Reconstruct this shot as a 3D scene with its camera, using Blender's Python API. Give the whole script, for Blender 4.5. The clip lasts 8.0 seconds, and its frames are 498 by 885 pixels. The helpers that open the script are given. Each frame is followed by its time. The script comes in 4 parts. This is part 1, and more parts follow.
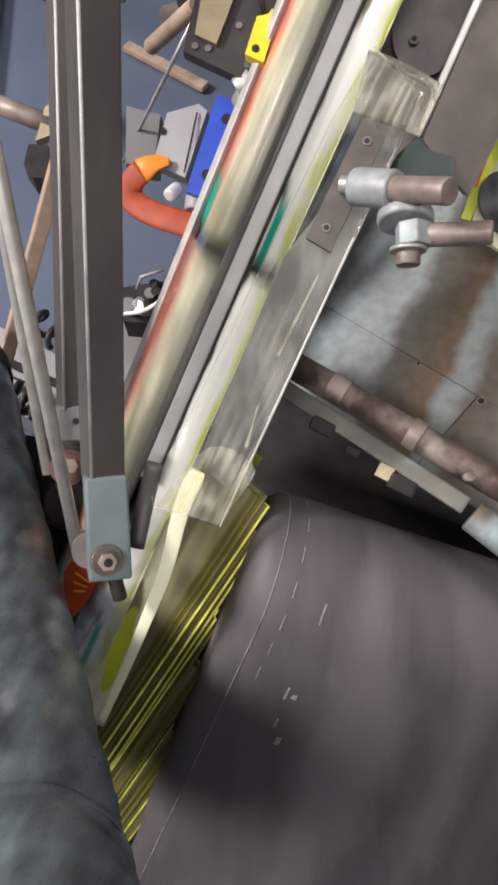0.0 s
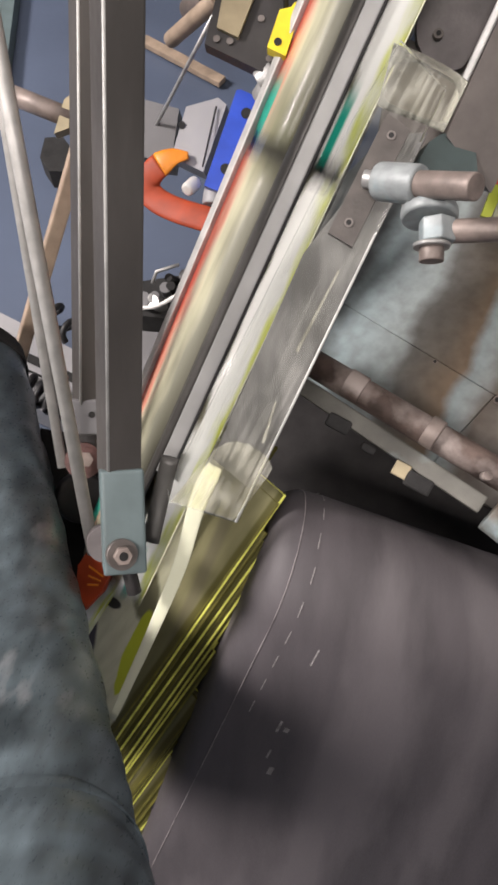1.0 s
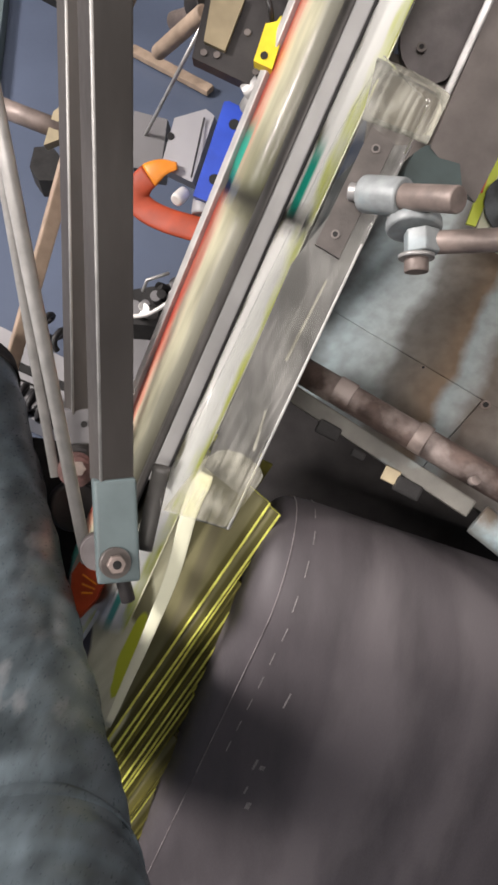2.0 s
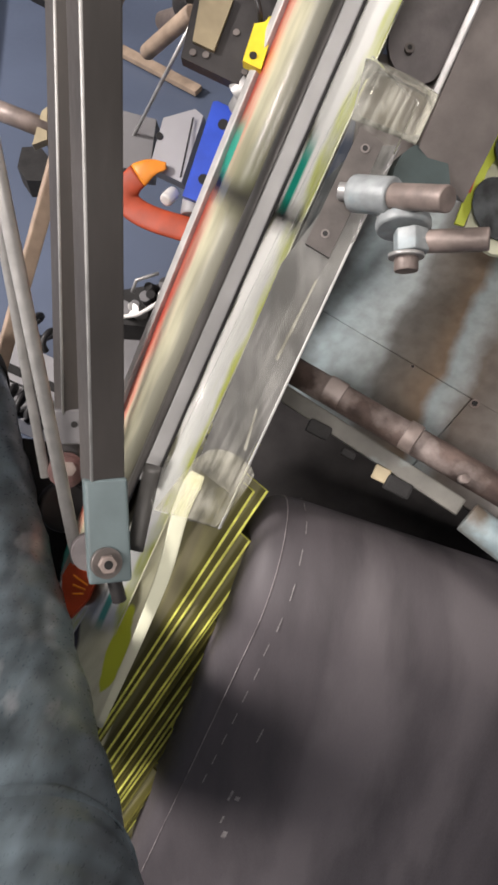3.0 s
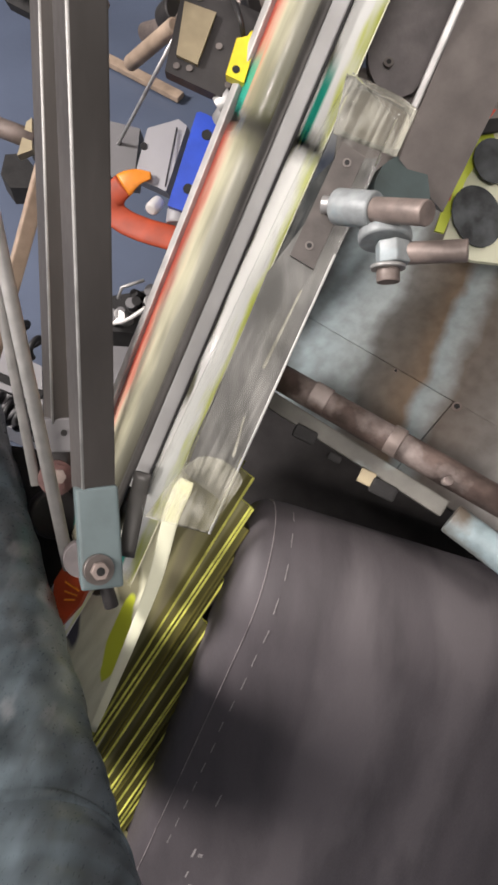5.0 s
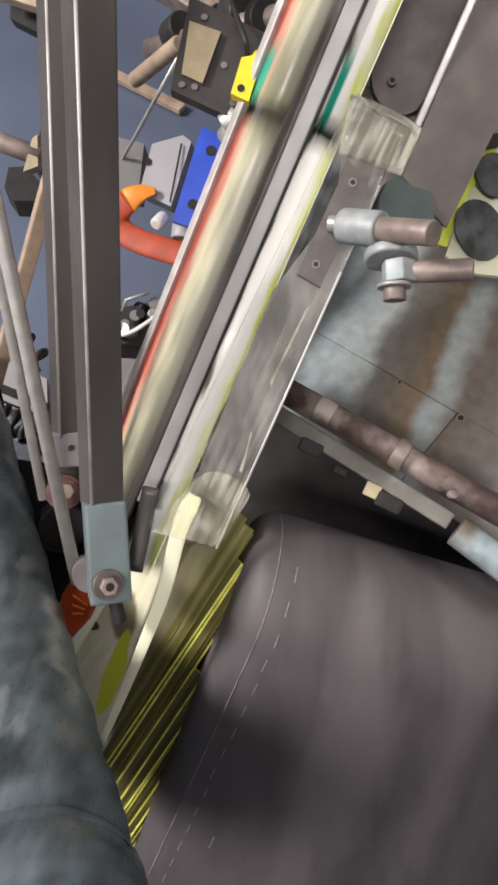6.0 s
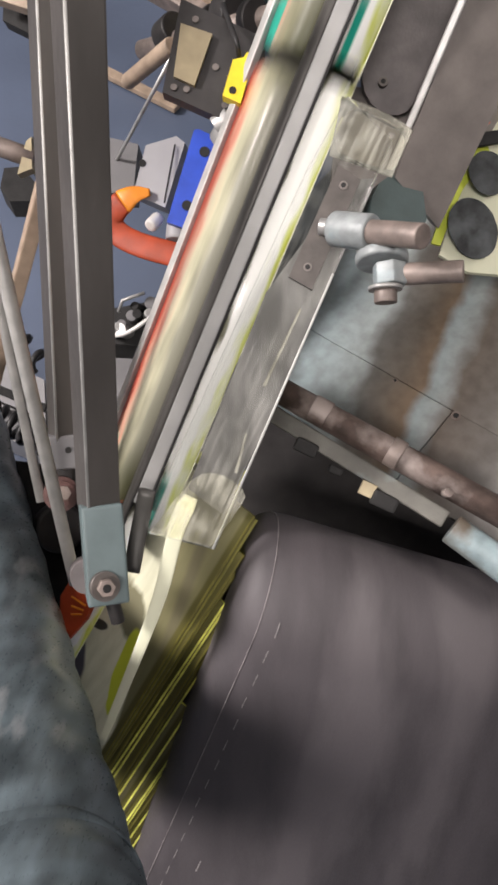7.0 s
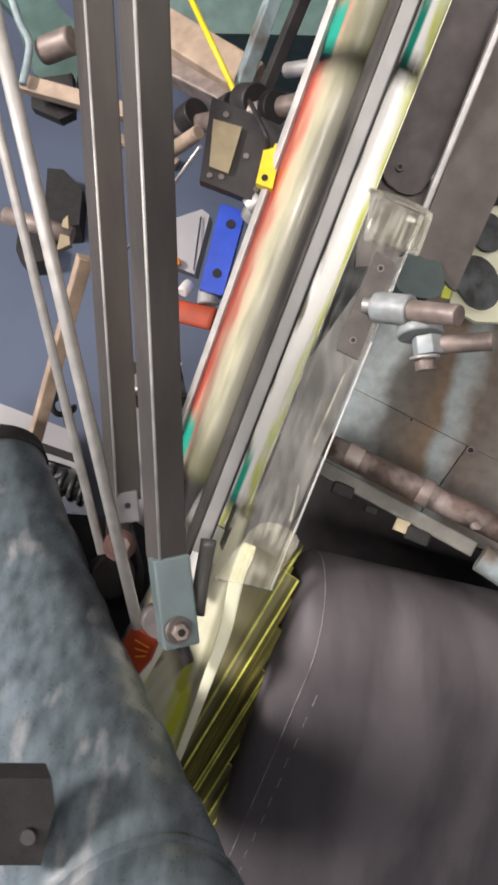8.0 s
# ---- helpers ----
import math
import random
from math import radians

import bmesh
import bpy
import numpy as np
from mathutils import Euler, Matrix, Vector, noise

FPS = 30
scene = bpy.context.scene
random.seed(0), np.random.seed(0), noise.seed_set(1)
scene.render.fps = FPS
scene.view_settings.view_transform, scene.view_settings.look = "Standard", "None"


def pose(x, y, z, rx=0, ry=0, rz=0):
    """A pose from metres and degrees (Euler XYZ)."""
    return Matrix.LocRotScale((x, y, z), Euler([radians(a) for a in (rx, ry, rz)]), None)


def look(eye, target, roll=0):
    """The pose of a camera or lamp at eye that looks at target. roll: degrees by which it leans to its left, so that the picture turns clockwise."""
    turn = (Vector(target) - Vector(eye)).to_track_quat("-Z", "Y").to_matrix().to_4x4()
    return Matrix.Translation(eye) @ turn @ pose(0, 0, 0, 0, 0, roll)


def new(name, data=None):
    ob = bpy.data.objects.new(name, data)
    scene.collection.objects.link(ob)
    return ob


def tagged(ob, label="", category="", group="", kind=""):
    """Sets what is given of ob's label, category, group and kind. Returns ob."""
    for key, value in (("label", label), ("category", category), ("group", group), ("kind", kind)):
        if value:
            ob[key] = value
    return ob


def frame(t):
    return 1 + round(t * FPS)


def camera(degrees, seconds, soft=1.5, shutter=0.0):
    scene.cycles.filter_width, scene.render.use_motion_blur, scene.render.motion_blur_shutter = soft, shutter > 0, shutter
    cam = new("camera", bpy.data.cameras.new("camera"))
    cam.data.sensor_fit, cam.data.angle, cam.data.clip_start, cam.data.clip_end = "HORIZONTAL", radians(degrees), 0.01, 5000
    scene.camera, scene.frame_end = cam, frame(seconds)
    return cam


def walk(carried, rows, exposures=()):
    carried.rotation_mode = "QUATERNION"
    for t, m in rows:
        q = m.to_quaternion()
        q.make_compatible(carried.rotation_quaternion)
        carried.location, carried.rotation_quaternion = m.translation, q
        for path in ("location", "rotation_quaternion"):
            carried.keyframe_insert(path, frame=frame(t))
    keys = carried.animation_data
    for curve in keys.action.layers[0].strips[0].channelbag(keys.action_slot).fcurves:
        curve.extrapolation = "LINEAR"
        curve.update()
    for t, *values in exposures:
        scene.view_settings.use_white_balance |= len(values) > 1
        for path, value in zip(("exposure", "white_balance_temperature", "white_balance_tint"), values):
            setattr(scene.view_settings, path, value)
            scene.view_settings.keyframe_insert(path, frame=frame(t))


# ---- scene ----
cam = camera(38.30, 8.0, soft=3.0, shutter=0.3)
PATH = [
    (0, (0.06855, 0.06225, 0.99146), (0.03270, 0.88109, -0.83288), 1.137),
    (0.5, (0.05928, 0.06024, 0.98038), (-0.00557, 0.87116, -0.84670), 0.802),
    (1, (0.06166, 0.06171, 0.98884), (0.00321, 0.87130, -0.83904), 0.459),
    (1.5, (0.06307, 0.06236, 0.99653), (0.01664, 0.87874, -0.82867), 0.776),
    (3, (0.06152, 0.06050, 0.99697), (0.05342, 0.88505, -0.82513), 2.804),
    (3.5, (0.06048, 0.06137, 0.99756), (0.08079, 0.88862, -0.82322), 4.245),
    (4, (0.05950, 0.05943, 1.00014), (0.08571, 0.87790, -0.82454), 4.432),
    (5.5, (0.05765, 0.06098, 1.01407), (0.09358, 0.89697, -0.80248), 4.653),
    (6, (0.05265, 0.06522, 1.01719), (0.08481, 0.90633, -0.79706), 4.221),
    (6.5, (0.06041, 0.06599, 1.02050), (0.10514, 0.88508, -0.80353), 4.960),
    (7, (0.05736, 0.06827, 1.02304), (0.08783, 0.89706, -0.79690), 3.585),
    (7.5, (0.03666, 0.06891, 1.03847), (0.08117, 0.91114, -0.77500), 4.534),
    (8, (-0.00739, 0.06674, 1.09466), (0.07591, 0.94753, -0.69901), 3.444),
]
walk(cam, [(t, look(eye, target, roll)) for t, eye, target, roll in PATH])

# ---- light: unseen area lamps added over and beside the machine in a factory hall ----
world = bpy.data.worlds.new("hall_air")
scene.world = world
world.use_nodes = True
world.node_tree.nodes["Background"].inputs[0].default_value = (0.80, 0.86, 1.0, 1)
world.node_tree.nodes["Background"].inputs[1].default_value = 0.08
scene.view_settings.exposure = 0.0


def lamp(name, eye, target, sx, sy, watts, colour=(1, 1, 1)):
    data = bpy.data.lights.new(name, "AREA")
    data.shape, data.size, data.size_y, data.energy, data.color = "RECTANGLE", sx, sy, watts, colour
    ob = new(name, data)
    ob.matrix_world = look(eye, target)
    return ob


lamp("key_lamp", (2.3, 0.5, 3.0), (0.1, 0.35, 0.45), 0.7, 0.7, 30, (1.0, 0.92, 0.87))
# Unseen, added behind the eye so that the glossy spines mirror it.
lamp("overhead_lamp", (-0.8, -2.5, 5.1), (0.08, 0.45, 0.55), 2.2, 0.8, 265, (1.0, 0.93, 0.89))
# Unseen, added to brighten the sides that face left.
lamp("side_lamp", (-2.5, 0.55, 2.6), (0.0, 0.5, 0.5), 0.5, 0.6, 165, (1.0, 0.93, 0.90))
# Unseen broad fill added overhead for ambient light.
lamp("hall_fill", (0.0, 2.0, 5.0), (0.0, 2.0, 0.0), 3.0, 7.0, 60, (1.0, 0.90, 0.87))


# ---- materials ----
def material(name, base, rough=0.5, metal=0.0, dark=0.6, light=1.25, scale=30.0, fine=400.0, bump=0.15, stain=None, amount=0.3, stretch=(1, 1, 1), coat=0.0):
    """Two-scale variation of a base colour, optional stains of another colour, and fine relief."""
    m = bpy.data.materials.new(name)
    m.use_nodes = True
    t, p = m.node_tree, m.node_tree.nodes["Principled BSDF"]
    n = lambda kind: t.nodes.new("ShaderNode" + kind)
    geo, mp = n("NewGeometry"), n("Mapping")
    mp.inputs["Scale"].default_value = stretch
    t.links.new(geo.outputs["Position"], mp.inputs["Vector"])
    big, small = n("TexNoise"), n("TexNoise")
    big.inputs["Scale"].default_value, big.inputs["Detail"].default_value = scale, 6
    small.inputs["Scale"].default_value, small.inputs["Detail"].default_value = fine, 4
    for q in (big, small):
        t.links.new(mp.outputs[0], q.inputs["Vector"])
    ramp = n("ValToRGB")
    ramp.color_ramp.elements[0].position, ramp.color_ramp.elements[1].position = 0.3, 0.7
    ramp.color_ramp.elements[0].color = (*[c * dark for c in base], 1)
    ramp.color_ramp.elements[1].color = (*[min(1, c * light) for c in base], 1)
    t.links.new(big.outputs["Fac"], ramp.inputs["Fac"])
    out = ramp.outputs["Color"]
    if stain:
        patch, mask, mix = n("TexNoise"), n("ValToRGB"), n("MixRGB")
        patch.inputs["Scale"].default_value, patch.inputs["Detail"].default_value = scale * 0.45, 8
        t.links.new(mp.outputs[0], patch.inputs["Vector"])
        mask.color_ramp.elements[0].position, mask.color_ramp.elements[1].position = 0.62 - amount * 0.3, 0.72 - amount * 0.2
        t.links.new(patch.outputs["Fac"], mask.inputs["Fac"])
        mix.inputs["Color2"].default_value = (*stain, 1)
        t.links.new(mask.outputs["Color"], mix.inputs["Fac"])
        t.links.new(out, mix.inputs["Color1"])
        out = mix.outputs["Color"]
    t.links.new(out, p.inputs["Base Color"])
    rr = n("MapRange")
    rr.inputs["To Min"].default_value, rr.inputs["To Max"].default_value = max(0.04, rough - 0.12), min(1, rough + 0.14)
    t.links.new(small.outputs["Fac"], rr.inputs["Value"])
    t.links.new(rr.outputs[0], p.inputs["Roughness"])
    p.inputs["Metallic"].default_value = metal
    p.inputs["Coat Weight"].default_value = coat
    if bump:
        b = n("Bump")
        b.inputs["Strength"].default_value, b.inputs["Distance"].default_value = bump, 0.001
        t.links.new(small.outputs["Fac"], b.inputs["Height"])
        t.links.new(b.outputs[0], p.inputs["Normal"])
    return m


DULL = material("dull_galvanised_rod", (0.44, 0.425, 0.405), 0.45, 0.2, 0.8, 1.15, 60, 400, 0.1)
TUBE_STEEL = material("worn_tube_steel", (0.092, 0.083, 0.078), 0.5, 0.3, 0.75, 1.2, 25, 300, 0.06, (0.06, 0.054, 0.05), 0.25, (1, 0.25, 0.25))
STEEL = material("bright_steel", (0.46, 0.45, 0.44), 0.4, 0.5, 0.75, 1.15, 60, 500, 0.1)
STAINLESS = material("stainless_strip", (0.27, 0.265, 0.26), 0.45, 0.25, 0.85, 1.1, 20, 60, 0.0)
BROWN_STEEL = material("browned_steel", (0.23, 0.185, 0.165), 0.5, 0.25, 0.65, 1.3, 60, 500, 0.15)
SILVER = material("worn_silver_casting", (0.29, 0.31, 0.315), 0.5, 0.15, 0.75, 1.15, 90, 500, 0.2, (0.26, 0.32, 0.34), 0.35)
DARK_STEEL = material("dark_drilled_steel", (0.085, 0.074, 0.068), 0.5, 0.3, 0.75, 1.25, 60, 400, 0.15)
LIP = material("dark_worn_lip_steel", (0.085, 0.080, 0.075), 0.45, 0.2, 0.75, 1.25, 25, 300, 0.06)
RAIL = material("grey_side_rail", (0.40, 0.39, 0.375), 0.5, 0.2, 0.75, 1.2, 40, 400, 0.1)
FOOT = material("dark_blue_green_casting", (0.035, 0.052, 0.052), 0.6, 0.0, 0.75, 1.25, 50, 400, 0.15)
UNDER = material("oily_grey_guide_plate", (0.125, 0.12, 0.114), 0.5, 0.1, 0.55, 1.4, 32, 300, 0.1, (0.06, 0.057, 0.052), 0.45, (2.5, 0.6, 0.6))
PLATE_STEEL = material("flat_bar_steel", (0.17, 0.15, 0.14), 0.5, 0.5, 0.75, 1.2, 30, 400, 0.12)
RUST = material("rusty_bar", (0.10, 0.07, 0.06), 0.6, 0.1, 0.5, 1.6, 45, 350, 0.4, (0.30, 0.25, 0.23), 0.35)
PALE_BLUE = material("pale_blue_enamel", (0.26, 0.33, 0.35), 0.5, 0.0, 0.6, 1.2, 40, 400, 0.2, (0.11, 0.09, 0.07), 0.6)
DIRTY_BLUE = material("dirty_pale_blue_enamel", (0.12, 0.115, 0.10), 0.5, 0.0, 0.6, 1.3, 30, 400, 0.2, (0.25, 0.29, 0.30), 0.2)
GREEN_GREY = material("green_grey_enamel", (0.115, 0.15, 0.155), 0.45, 0.0, 0.85, 1.1, 40, 400, 0.08)
DARK_GREEN = material("dark_green_enamel", (0.05, 0.10, 0.09), 0.45, 0.0, 0.7, 1.2, 40, 400, 0.1)
GUARD = material("scuffed_blue_green_cover", (0.100, 0.126, 0.142), 0.30, 0.0, 0.55, 1.35, 24, 220, 0.06, (0.24, 0.25, 0.26), 0.10, (3.2, 1.4, 0.5))
BELT = material("black_rubber_belt", (0.080, 0.070, 0.076), 0.62, 0.0, 0.75, 1.2, 9, 300, 0.15, (0.125, 0.111, 0.118), 0.3, (3.0, 0.7, 0.7))
BLACK = material("black_plastic", (0.018, 0.017, 0.017), 0.85, 0.0, 0.7, 1.4, 60, 500, 0.15)
COVER_BLACK = material("dark_cover_plate", (0.032, 0.029, 0.029), 0.5, 0.2, 0.7, 1.3, 40, 400, 0.15)
COVER_GREY = material("dark_grey_cast_cover", (0.12, 0.104, 0.104), 0.5, 0.15, 0.7, 1.25, 35, 400, 0.2, (0.07, 0.06, 0.06), 0.35)
ORANGE_TIP = material("worn_bright_orange", (0.80, 0.26, 0.02), 0.4, 0.0, 0.8, 1.15, 60, 400, 0.1)
SEAM = material("worn_rubber_seam", (0.30, 0.27, 0.275), 0.8, 0.0, 0.6, 1.2, 60, 500, 0.2, (0.10, 0.088, 0.092), 0.5)
CHALK = material("pale_scuff", (0.28, 0.26, 0.26), 0.8, 0.0, 0.6, 1.2, 200, 800, 0.1)
FLOOR = material("blue_grey_floor_paint", (0.085, 0.105, 0.155), 0.4, 0.0, 0.85, 1.15, 3, 120, 0.08, (0.06, 0.07, 0.09), 0.2)
WALL = material("pale_wall_paint", (0.40, 0.41, 0.41), 0.7, 0.0, 0.9, 1.05, 1, 60, 0.1)
GREY_BOX = material("light_grey_enamel", (0.36, 0.35, 0.36), 0.45, 0.0, 0.88, 1.08, 12, 300, 0.06)
MID_GREY = material("mid_grey_enamel", (0.15, 0.145, 0.15), 0.5, 0.0, 0.8, 1.15, 12, 300, 0.08)
YELLOW = material("yellow_plastic", (0.80, 0.66, 0.03), 0.4, 0.0, 0.9, 1.1, 50, 400, 0.05)
BLUE = material("blue_plastic", (0.025, 0.075, 0.52), 0.38, 0.0, 0.85, 1.1, 50, 400, 0.06)
ORANGE = material("orange_paint", (0.38, 0.05, 0.013), 0.6, 0.0, 0.75, 1.15, 50, 400, 0.06)
WHITE = material("white_plastic", (0.75, 0.73, 0.70), 0.4, 0.0, 0.9, 1.05, 50, 400, 0.05)
TAN = material("tan_worn_wood", (0.36, 0.27, 0.20), 0.6, 0.0, 0.7, 1.2, 40, 300, 0.2)
BRASS = material("khaki_plate", (0.30, 0.25, 0.16), 0.45, 0.4, 0.8, 1.15, 50, 400, 0.1)
RUBBER = material("cable_rubber", (0.022, 0.021, 0.022), 0.5, 0.0, 0.8, 1.3, 80, 500, 0.1)
CREAM = material("cream_card", (0.66, 0.66, 0.50), 0.6, 0.0, 0.92, 1.05, 20, 300, 0.05)
LIME = material("lime_card", (0.55, 0.62, 0.06), 0.55, 0.0, 0.9, 1.05, 20, 300, 0.05)
RED = material("red_card", (0.60, 0.06, 0.03), 0.5, 0.0, 0.85, 1.1, 20, 300, 0.05)
SLATE = material("slate_print", (0.045, 0.048, 0.05), 0.85, 0.0, 0.4, 1.8, 45, 300, 0.05, (0.10, 0.11, 0.115), 0.4)
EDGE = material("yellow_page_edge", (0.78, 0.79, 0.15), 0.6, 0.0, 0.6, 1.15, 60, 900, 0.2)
# Random tint per book: dull edges stand in for rims lying in shade.
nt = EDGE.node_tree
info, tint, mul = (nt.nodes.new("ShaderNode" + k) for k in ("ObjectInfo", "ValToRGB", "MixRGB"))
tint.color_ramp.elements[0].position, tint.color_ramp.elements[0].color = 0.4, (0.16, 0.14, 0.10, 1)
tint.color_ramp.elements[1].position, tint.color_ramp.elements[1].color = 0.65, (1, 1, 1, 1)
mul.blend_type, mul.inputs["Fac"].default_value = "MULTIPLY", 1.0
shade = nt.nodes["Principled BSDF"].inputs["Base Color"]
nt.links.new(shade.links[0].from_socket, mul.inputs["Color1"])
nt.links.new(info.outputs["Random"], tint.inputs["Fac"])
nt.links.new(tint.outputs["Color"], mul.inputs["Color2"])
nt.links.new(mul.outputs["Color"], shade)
FROST = material("sawn_acrylic_edge", (0.55, 0.55, 0.53), 0.5, 0.0, 0.8, 1.05, 120, 700, 0.1)


def scuffed(name, clear, low, high):
    """Clear acrylic whose rubbed streaks, drawn out along the chute, scatter the light."""
    m = bpy.data.materials.new(name)
    m.use_nodes = True
    t = m.node_tree
    n = lambda kind: t.nodes.new("ShaderNode" + kind)
    t.nodes.remove(t.nodes["Principled BSDF"])
    through_it, shine, rim, sheet = n("BsdfTransparent"), n("BsdfGlossy"), n("LayerWeight"), n("MixShader")
    through_it.inputs["Color"].default_value = (*clear, 1)
    shine.inputs["Roughness"].default_value = 0.08
    rim.inputs["Blend"].default_value = 0.25
    t.links.new(rim.outputs["Fresnel"], sheet.inputs["Fac"])
    t.links.new(through_it.outputs[0], sheet.inputs[1])
    t.links.new(shine.outputs[0], sheet.inputs[2])
    geo, both = n("NewGeometry"), n("CombineXYZ")
    for k, (axis, size) in enumerate((((-0.924, 0.351, 0.149), 330), ((-0.361, -0.680, -0.639), 12), ((-0.123, -0.644, 0.755), 9))):
        d, f = n("VectorMath"), n("Math")
        d.operation, f.operation = "DOT_PRODUCT", "MULTIPLY"
        d.inputs[1].default_value, f.inputs[1].default_value = axis, size
        t.links.new(geo.outputs["Position"], d.inputs[0])
        t.links.new(d.outputs["Value"], f.inputs[0])
        t.links.new(f.outputs[0], both.inputs[k])
    streak, cloud, mul, rr = n("TexNoise"), n("TexNoise"), n("Math"), n("MapRange")
    streak.inputs["Scale"].default_value, streak.inputs["Detail"].default_value = 1.0, 5
    cloud.inputs["Scale"].default_value, cloud.inputs["Detail"].default_value = 38, 5
    t.links.new(both.outputs[0], streak.inputs["Vector"])
    t.links.new(geo.outputs["Position"], cloud.inputs["Vector"])
    mul.operation = "MULTIPLY"
    t.links.new(streak.outputs["Fac"], mul.inputs[0])
    t.links.new(cloud.outputs["Fac"], mul.inputs[1])
    rr.inputs["From Min"].default_value, rr.inputs["From Max"].default_value = 0.20, 0.40
    rr.inputs["To Min"].default_value, rr.inputs["To Max"].default_value = low, high
    t.links.new(mul.outputs[0], rr.inputs["Value"])
    rub, mix = n("BsdfDiffuse"), n("MixShader")
    rub.inputs["Color"].default_value = (0.72, 0.71, 0.65, 1)
    t.links.new(rr.outputs[0], mix.inputs["Fac"])
    t.links.new(sheet.outputs[0], mix.inputs[1])
    t.links.new(rub.outputs[0], mix.inputs[2])
    t.links.new(mix.outputs[0], t.nodes["Material Output"].inputs["Surface"])
    return m


ACRYLIC = scuffed("scratched_clear_acrylic", (0.985, 0.99, 0.985), 0.0, 0.10)
HAZE = scuffed("milky_scuffed_acrylic", (0.95, 0.94, 0.86), 0.06, 0.30)
RED_BROWN = material("red_brown_flange", (0.11, 0.055, 0.05), 0.4, 0.2, 0.7, 1.3, 60, 400, 0.1)


# ---- mesh builders ----
def part(name, bm, mat, parent=None, label=""):
    me = bpy.data.meshes.new(name)
    bmesh.ops.recalc_face_normals(bm, faces=bm.faces)
    bm.to_mesh(me)
    bm.free()
    for q in mat if isinstance(mat, (list, tuple)) else [mat]:
        me.materials.append(q)
    ob = new(name, me)
    if parent:
        ob.parent = parent
    if label:
        tagged(ob, label)
    return ob


def thing(name, label, category, group="", at=(0, 0, 0)):
    ob = new(name)
    ob.empty_display_size = 0.02
    ob.location = at
    return tagged(ob, label, category, group)


def soften(bm, width, segments=2):
    edges = [e for e in bm.edges if len(e.link_faces) == 2 and e.calc_face_angle(0) > 0.5]
    if width and edges:
        bmesh.ops.bevel(bm, geom=edges, offset=width, segments=segments, affect="EDGES", profile=0.6, clamp_overlap=True)
    for f in bm.faces:
        f.smooth = False
    return bm


def frame_of(x, up):
    """Axes along x, with z as near to up as may be."""
    x = x.normalized()
    y = up.cross(x).normalized()
    return Matrix((x, y, x.cross(y))).transposed()


def bar(p, q, w, h, up=Vector((-0.0102, -0.4136, 0.9104)), bevel=0.0015, segments=2):
    """A bar from p to q, w wide and h thick towards up."""
    bm = bmesh.new()
    bmesh.ops.create_cube(bm, size=1.0)
    m = frame_of(q - p, up).to_4x4()
    m.translation = (p + q) / 2
    bmesh.ops.transform(bm, matrix=m @ Matrix.Diagonal(((q - p).length, w, h, 1)), verts=bm.verts)
    return soften(bm, bevel, segments)


def rod(p, q, r, sides=24, bevel=0.0, r2=None):
    bm = bmesh.new()
    bmesh.ops.create_cone(bm, cap_ends=True, segments=sides, radius1=r, radius2=r if r2 is None else r2, depth=(q - p).length)
    z = (q - p).normalized()
    m = z.to_track_quat("Z", "Y").to_matrix().to_4x4()
    m.translation = (p + q) / 2
    bmesh.ops.transform(bm, matrix=m, verts=bm.verts)
    if bevel:
        soften(bm, bevel)
    for f in bm.faces:
        f.smooth = len(f.verts) == 4
    return bm


def facing(corners):
    """The middle and the near-side normal of a polygon."""
    mid = sum(corners, Vector()) / len(corners)
    n = sum(((a - mid).cross(b - mid) for a, b in zip(corners, corners[1:] + corners[:1])), Vector()).normalized()
    return mid, n if n.dot(Vector((-0.0102, -0.4136, 0.9104))) > 0 else -n


def slab(corners, thick, bevel=0.0015, back=None, segments=2):
    """A plate whose near face has these corners, in order."""
    bm = bmesh.new()
    mid, n = facing(corners)
    corners = [c - n * (c - mid).dot(n) for c in corners]
    top = [bm.verts.new(c) for c in corners]
    low = [bm.verts.new(c - n * thick) for c in corners]
    bm.faces.new(top)
    bm.faces.new(low[::-1])
    for i in range(len(top)):
        j = (i + 1) % len(top)
        bm.faces.new((top[i], low[i], low[j], top[j]))
    return soften(bm, bevel, segments)


def smooth_path(points, steps=8):
    out = []
    pts = [points[0] * 2 - points[1], *points, points[-1] * 2 - points[-2]]
    for i in range(1, len(pts) - 2):
        a, b, c, d = pts[i - 1 : i + 3]
        for k in range(steps):
            u = k / steps
            out.append(0.5 * (2 * b + (c - a) * u + (2 * a - 5 * b + 4 * c - d) * u * u + (3 * b - a - 3 * c + d) * u ** 3))
    return out + [points[-1]]


def sweep(path, r, flat=1.0, sides=12, up=Vector((-0.0102, -0.4136, 0.9104)), radii=None):
    """A round or oval section swept along a path."""
    bm = bmesh.new()
    rings = []
    for i, p in enumerate(path):
        d = (path[min(i + 1, len(path) - 1)] - path[max(i - 1, 0)]).normalized()
        y = up.cross(d).normalized()
        z = d.cross(y)
        q = radii[i] if radii else r
        rings.append([bm.verts.new(p + y * (q * math.cos(a)) + z * (q * flat * math.sin(a))) for a in (2 * math.pi * k / sides for k in range(sides))])
    for a, b in zip(rings, rings[1:]):
        for k in range(sides):
            bm.faces.new((a[k], a[(k + 1) % sides], b[(k + 1) % sides], b[k])).smooth = True
    bm.faces.new(rings[0][::-1])
    bm.faces.new(rings[-1])
    return bm


def disc(p, r, h=0.002, axis=Vector((-0.0102, -0.4136, 0.9104)), sides=20):
    return rod(p - axis * h, p + axis * h, r, sides)


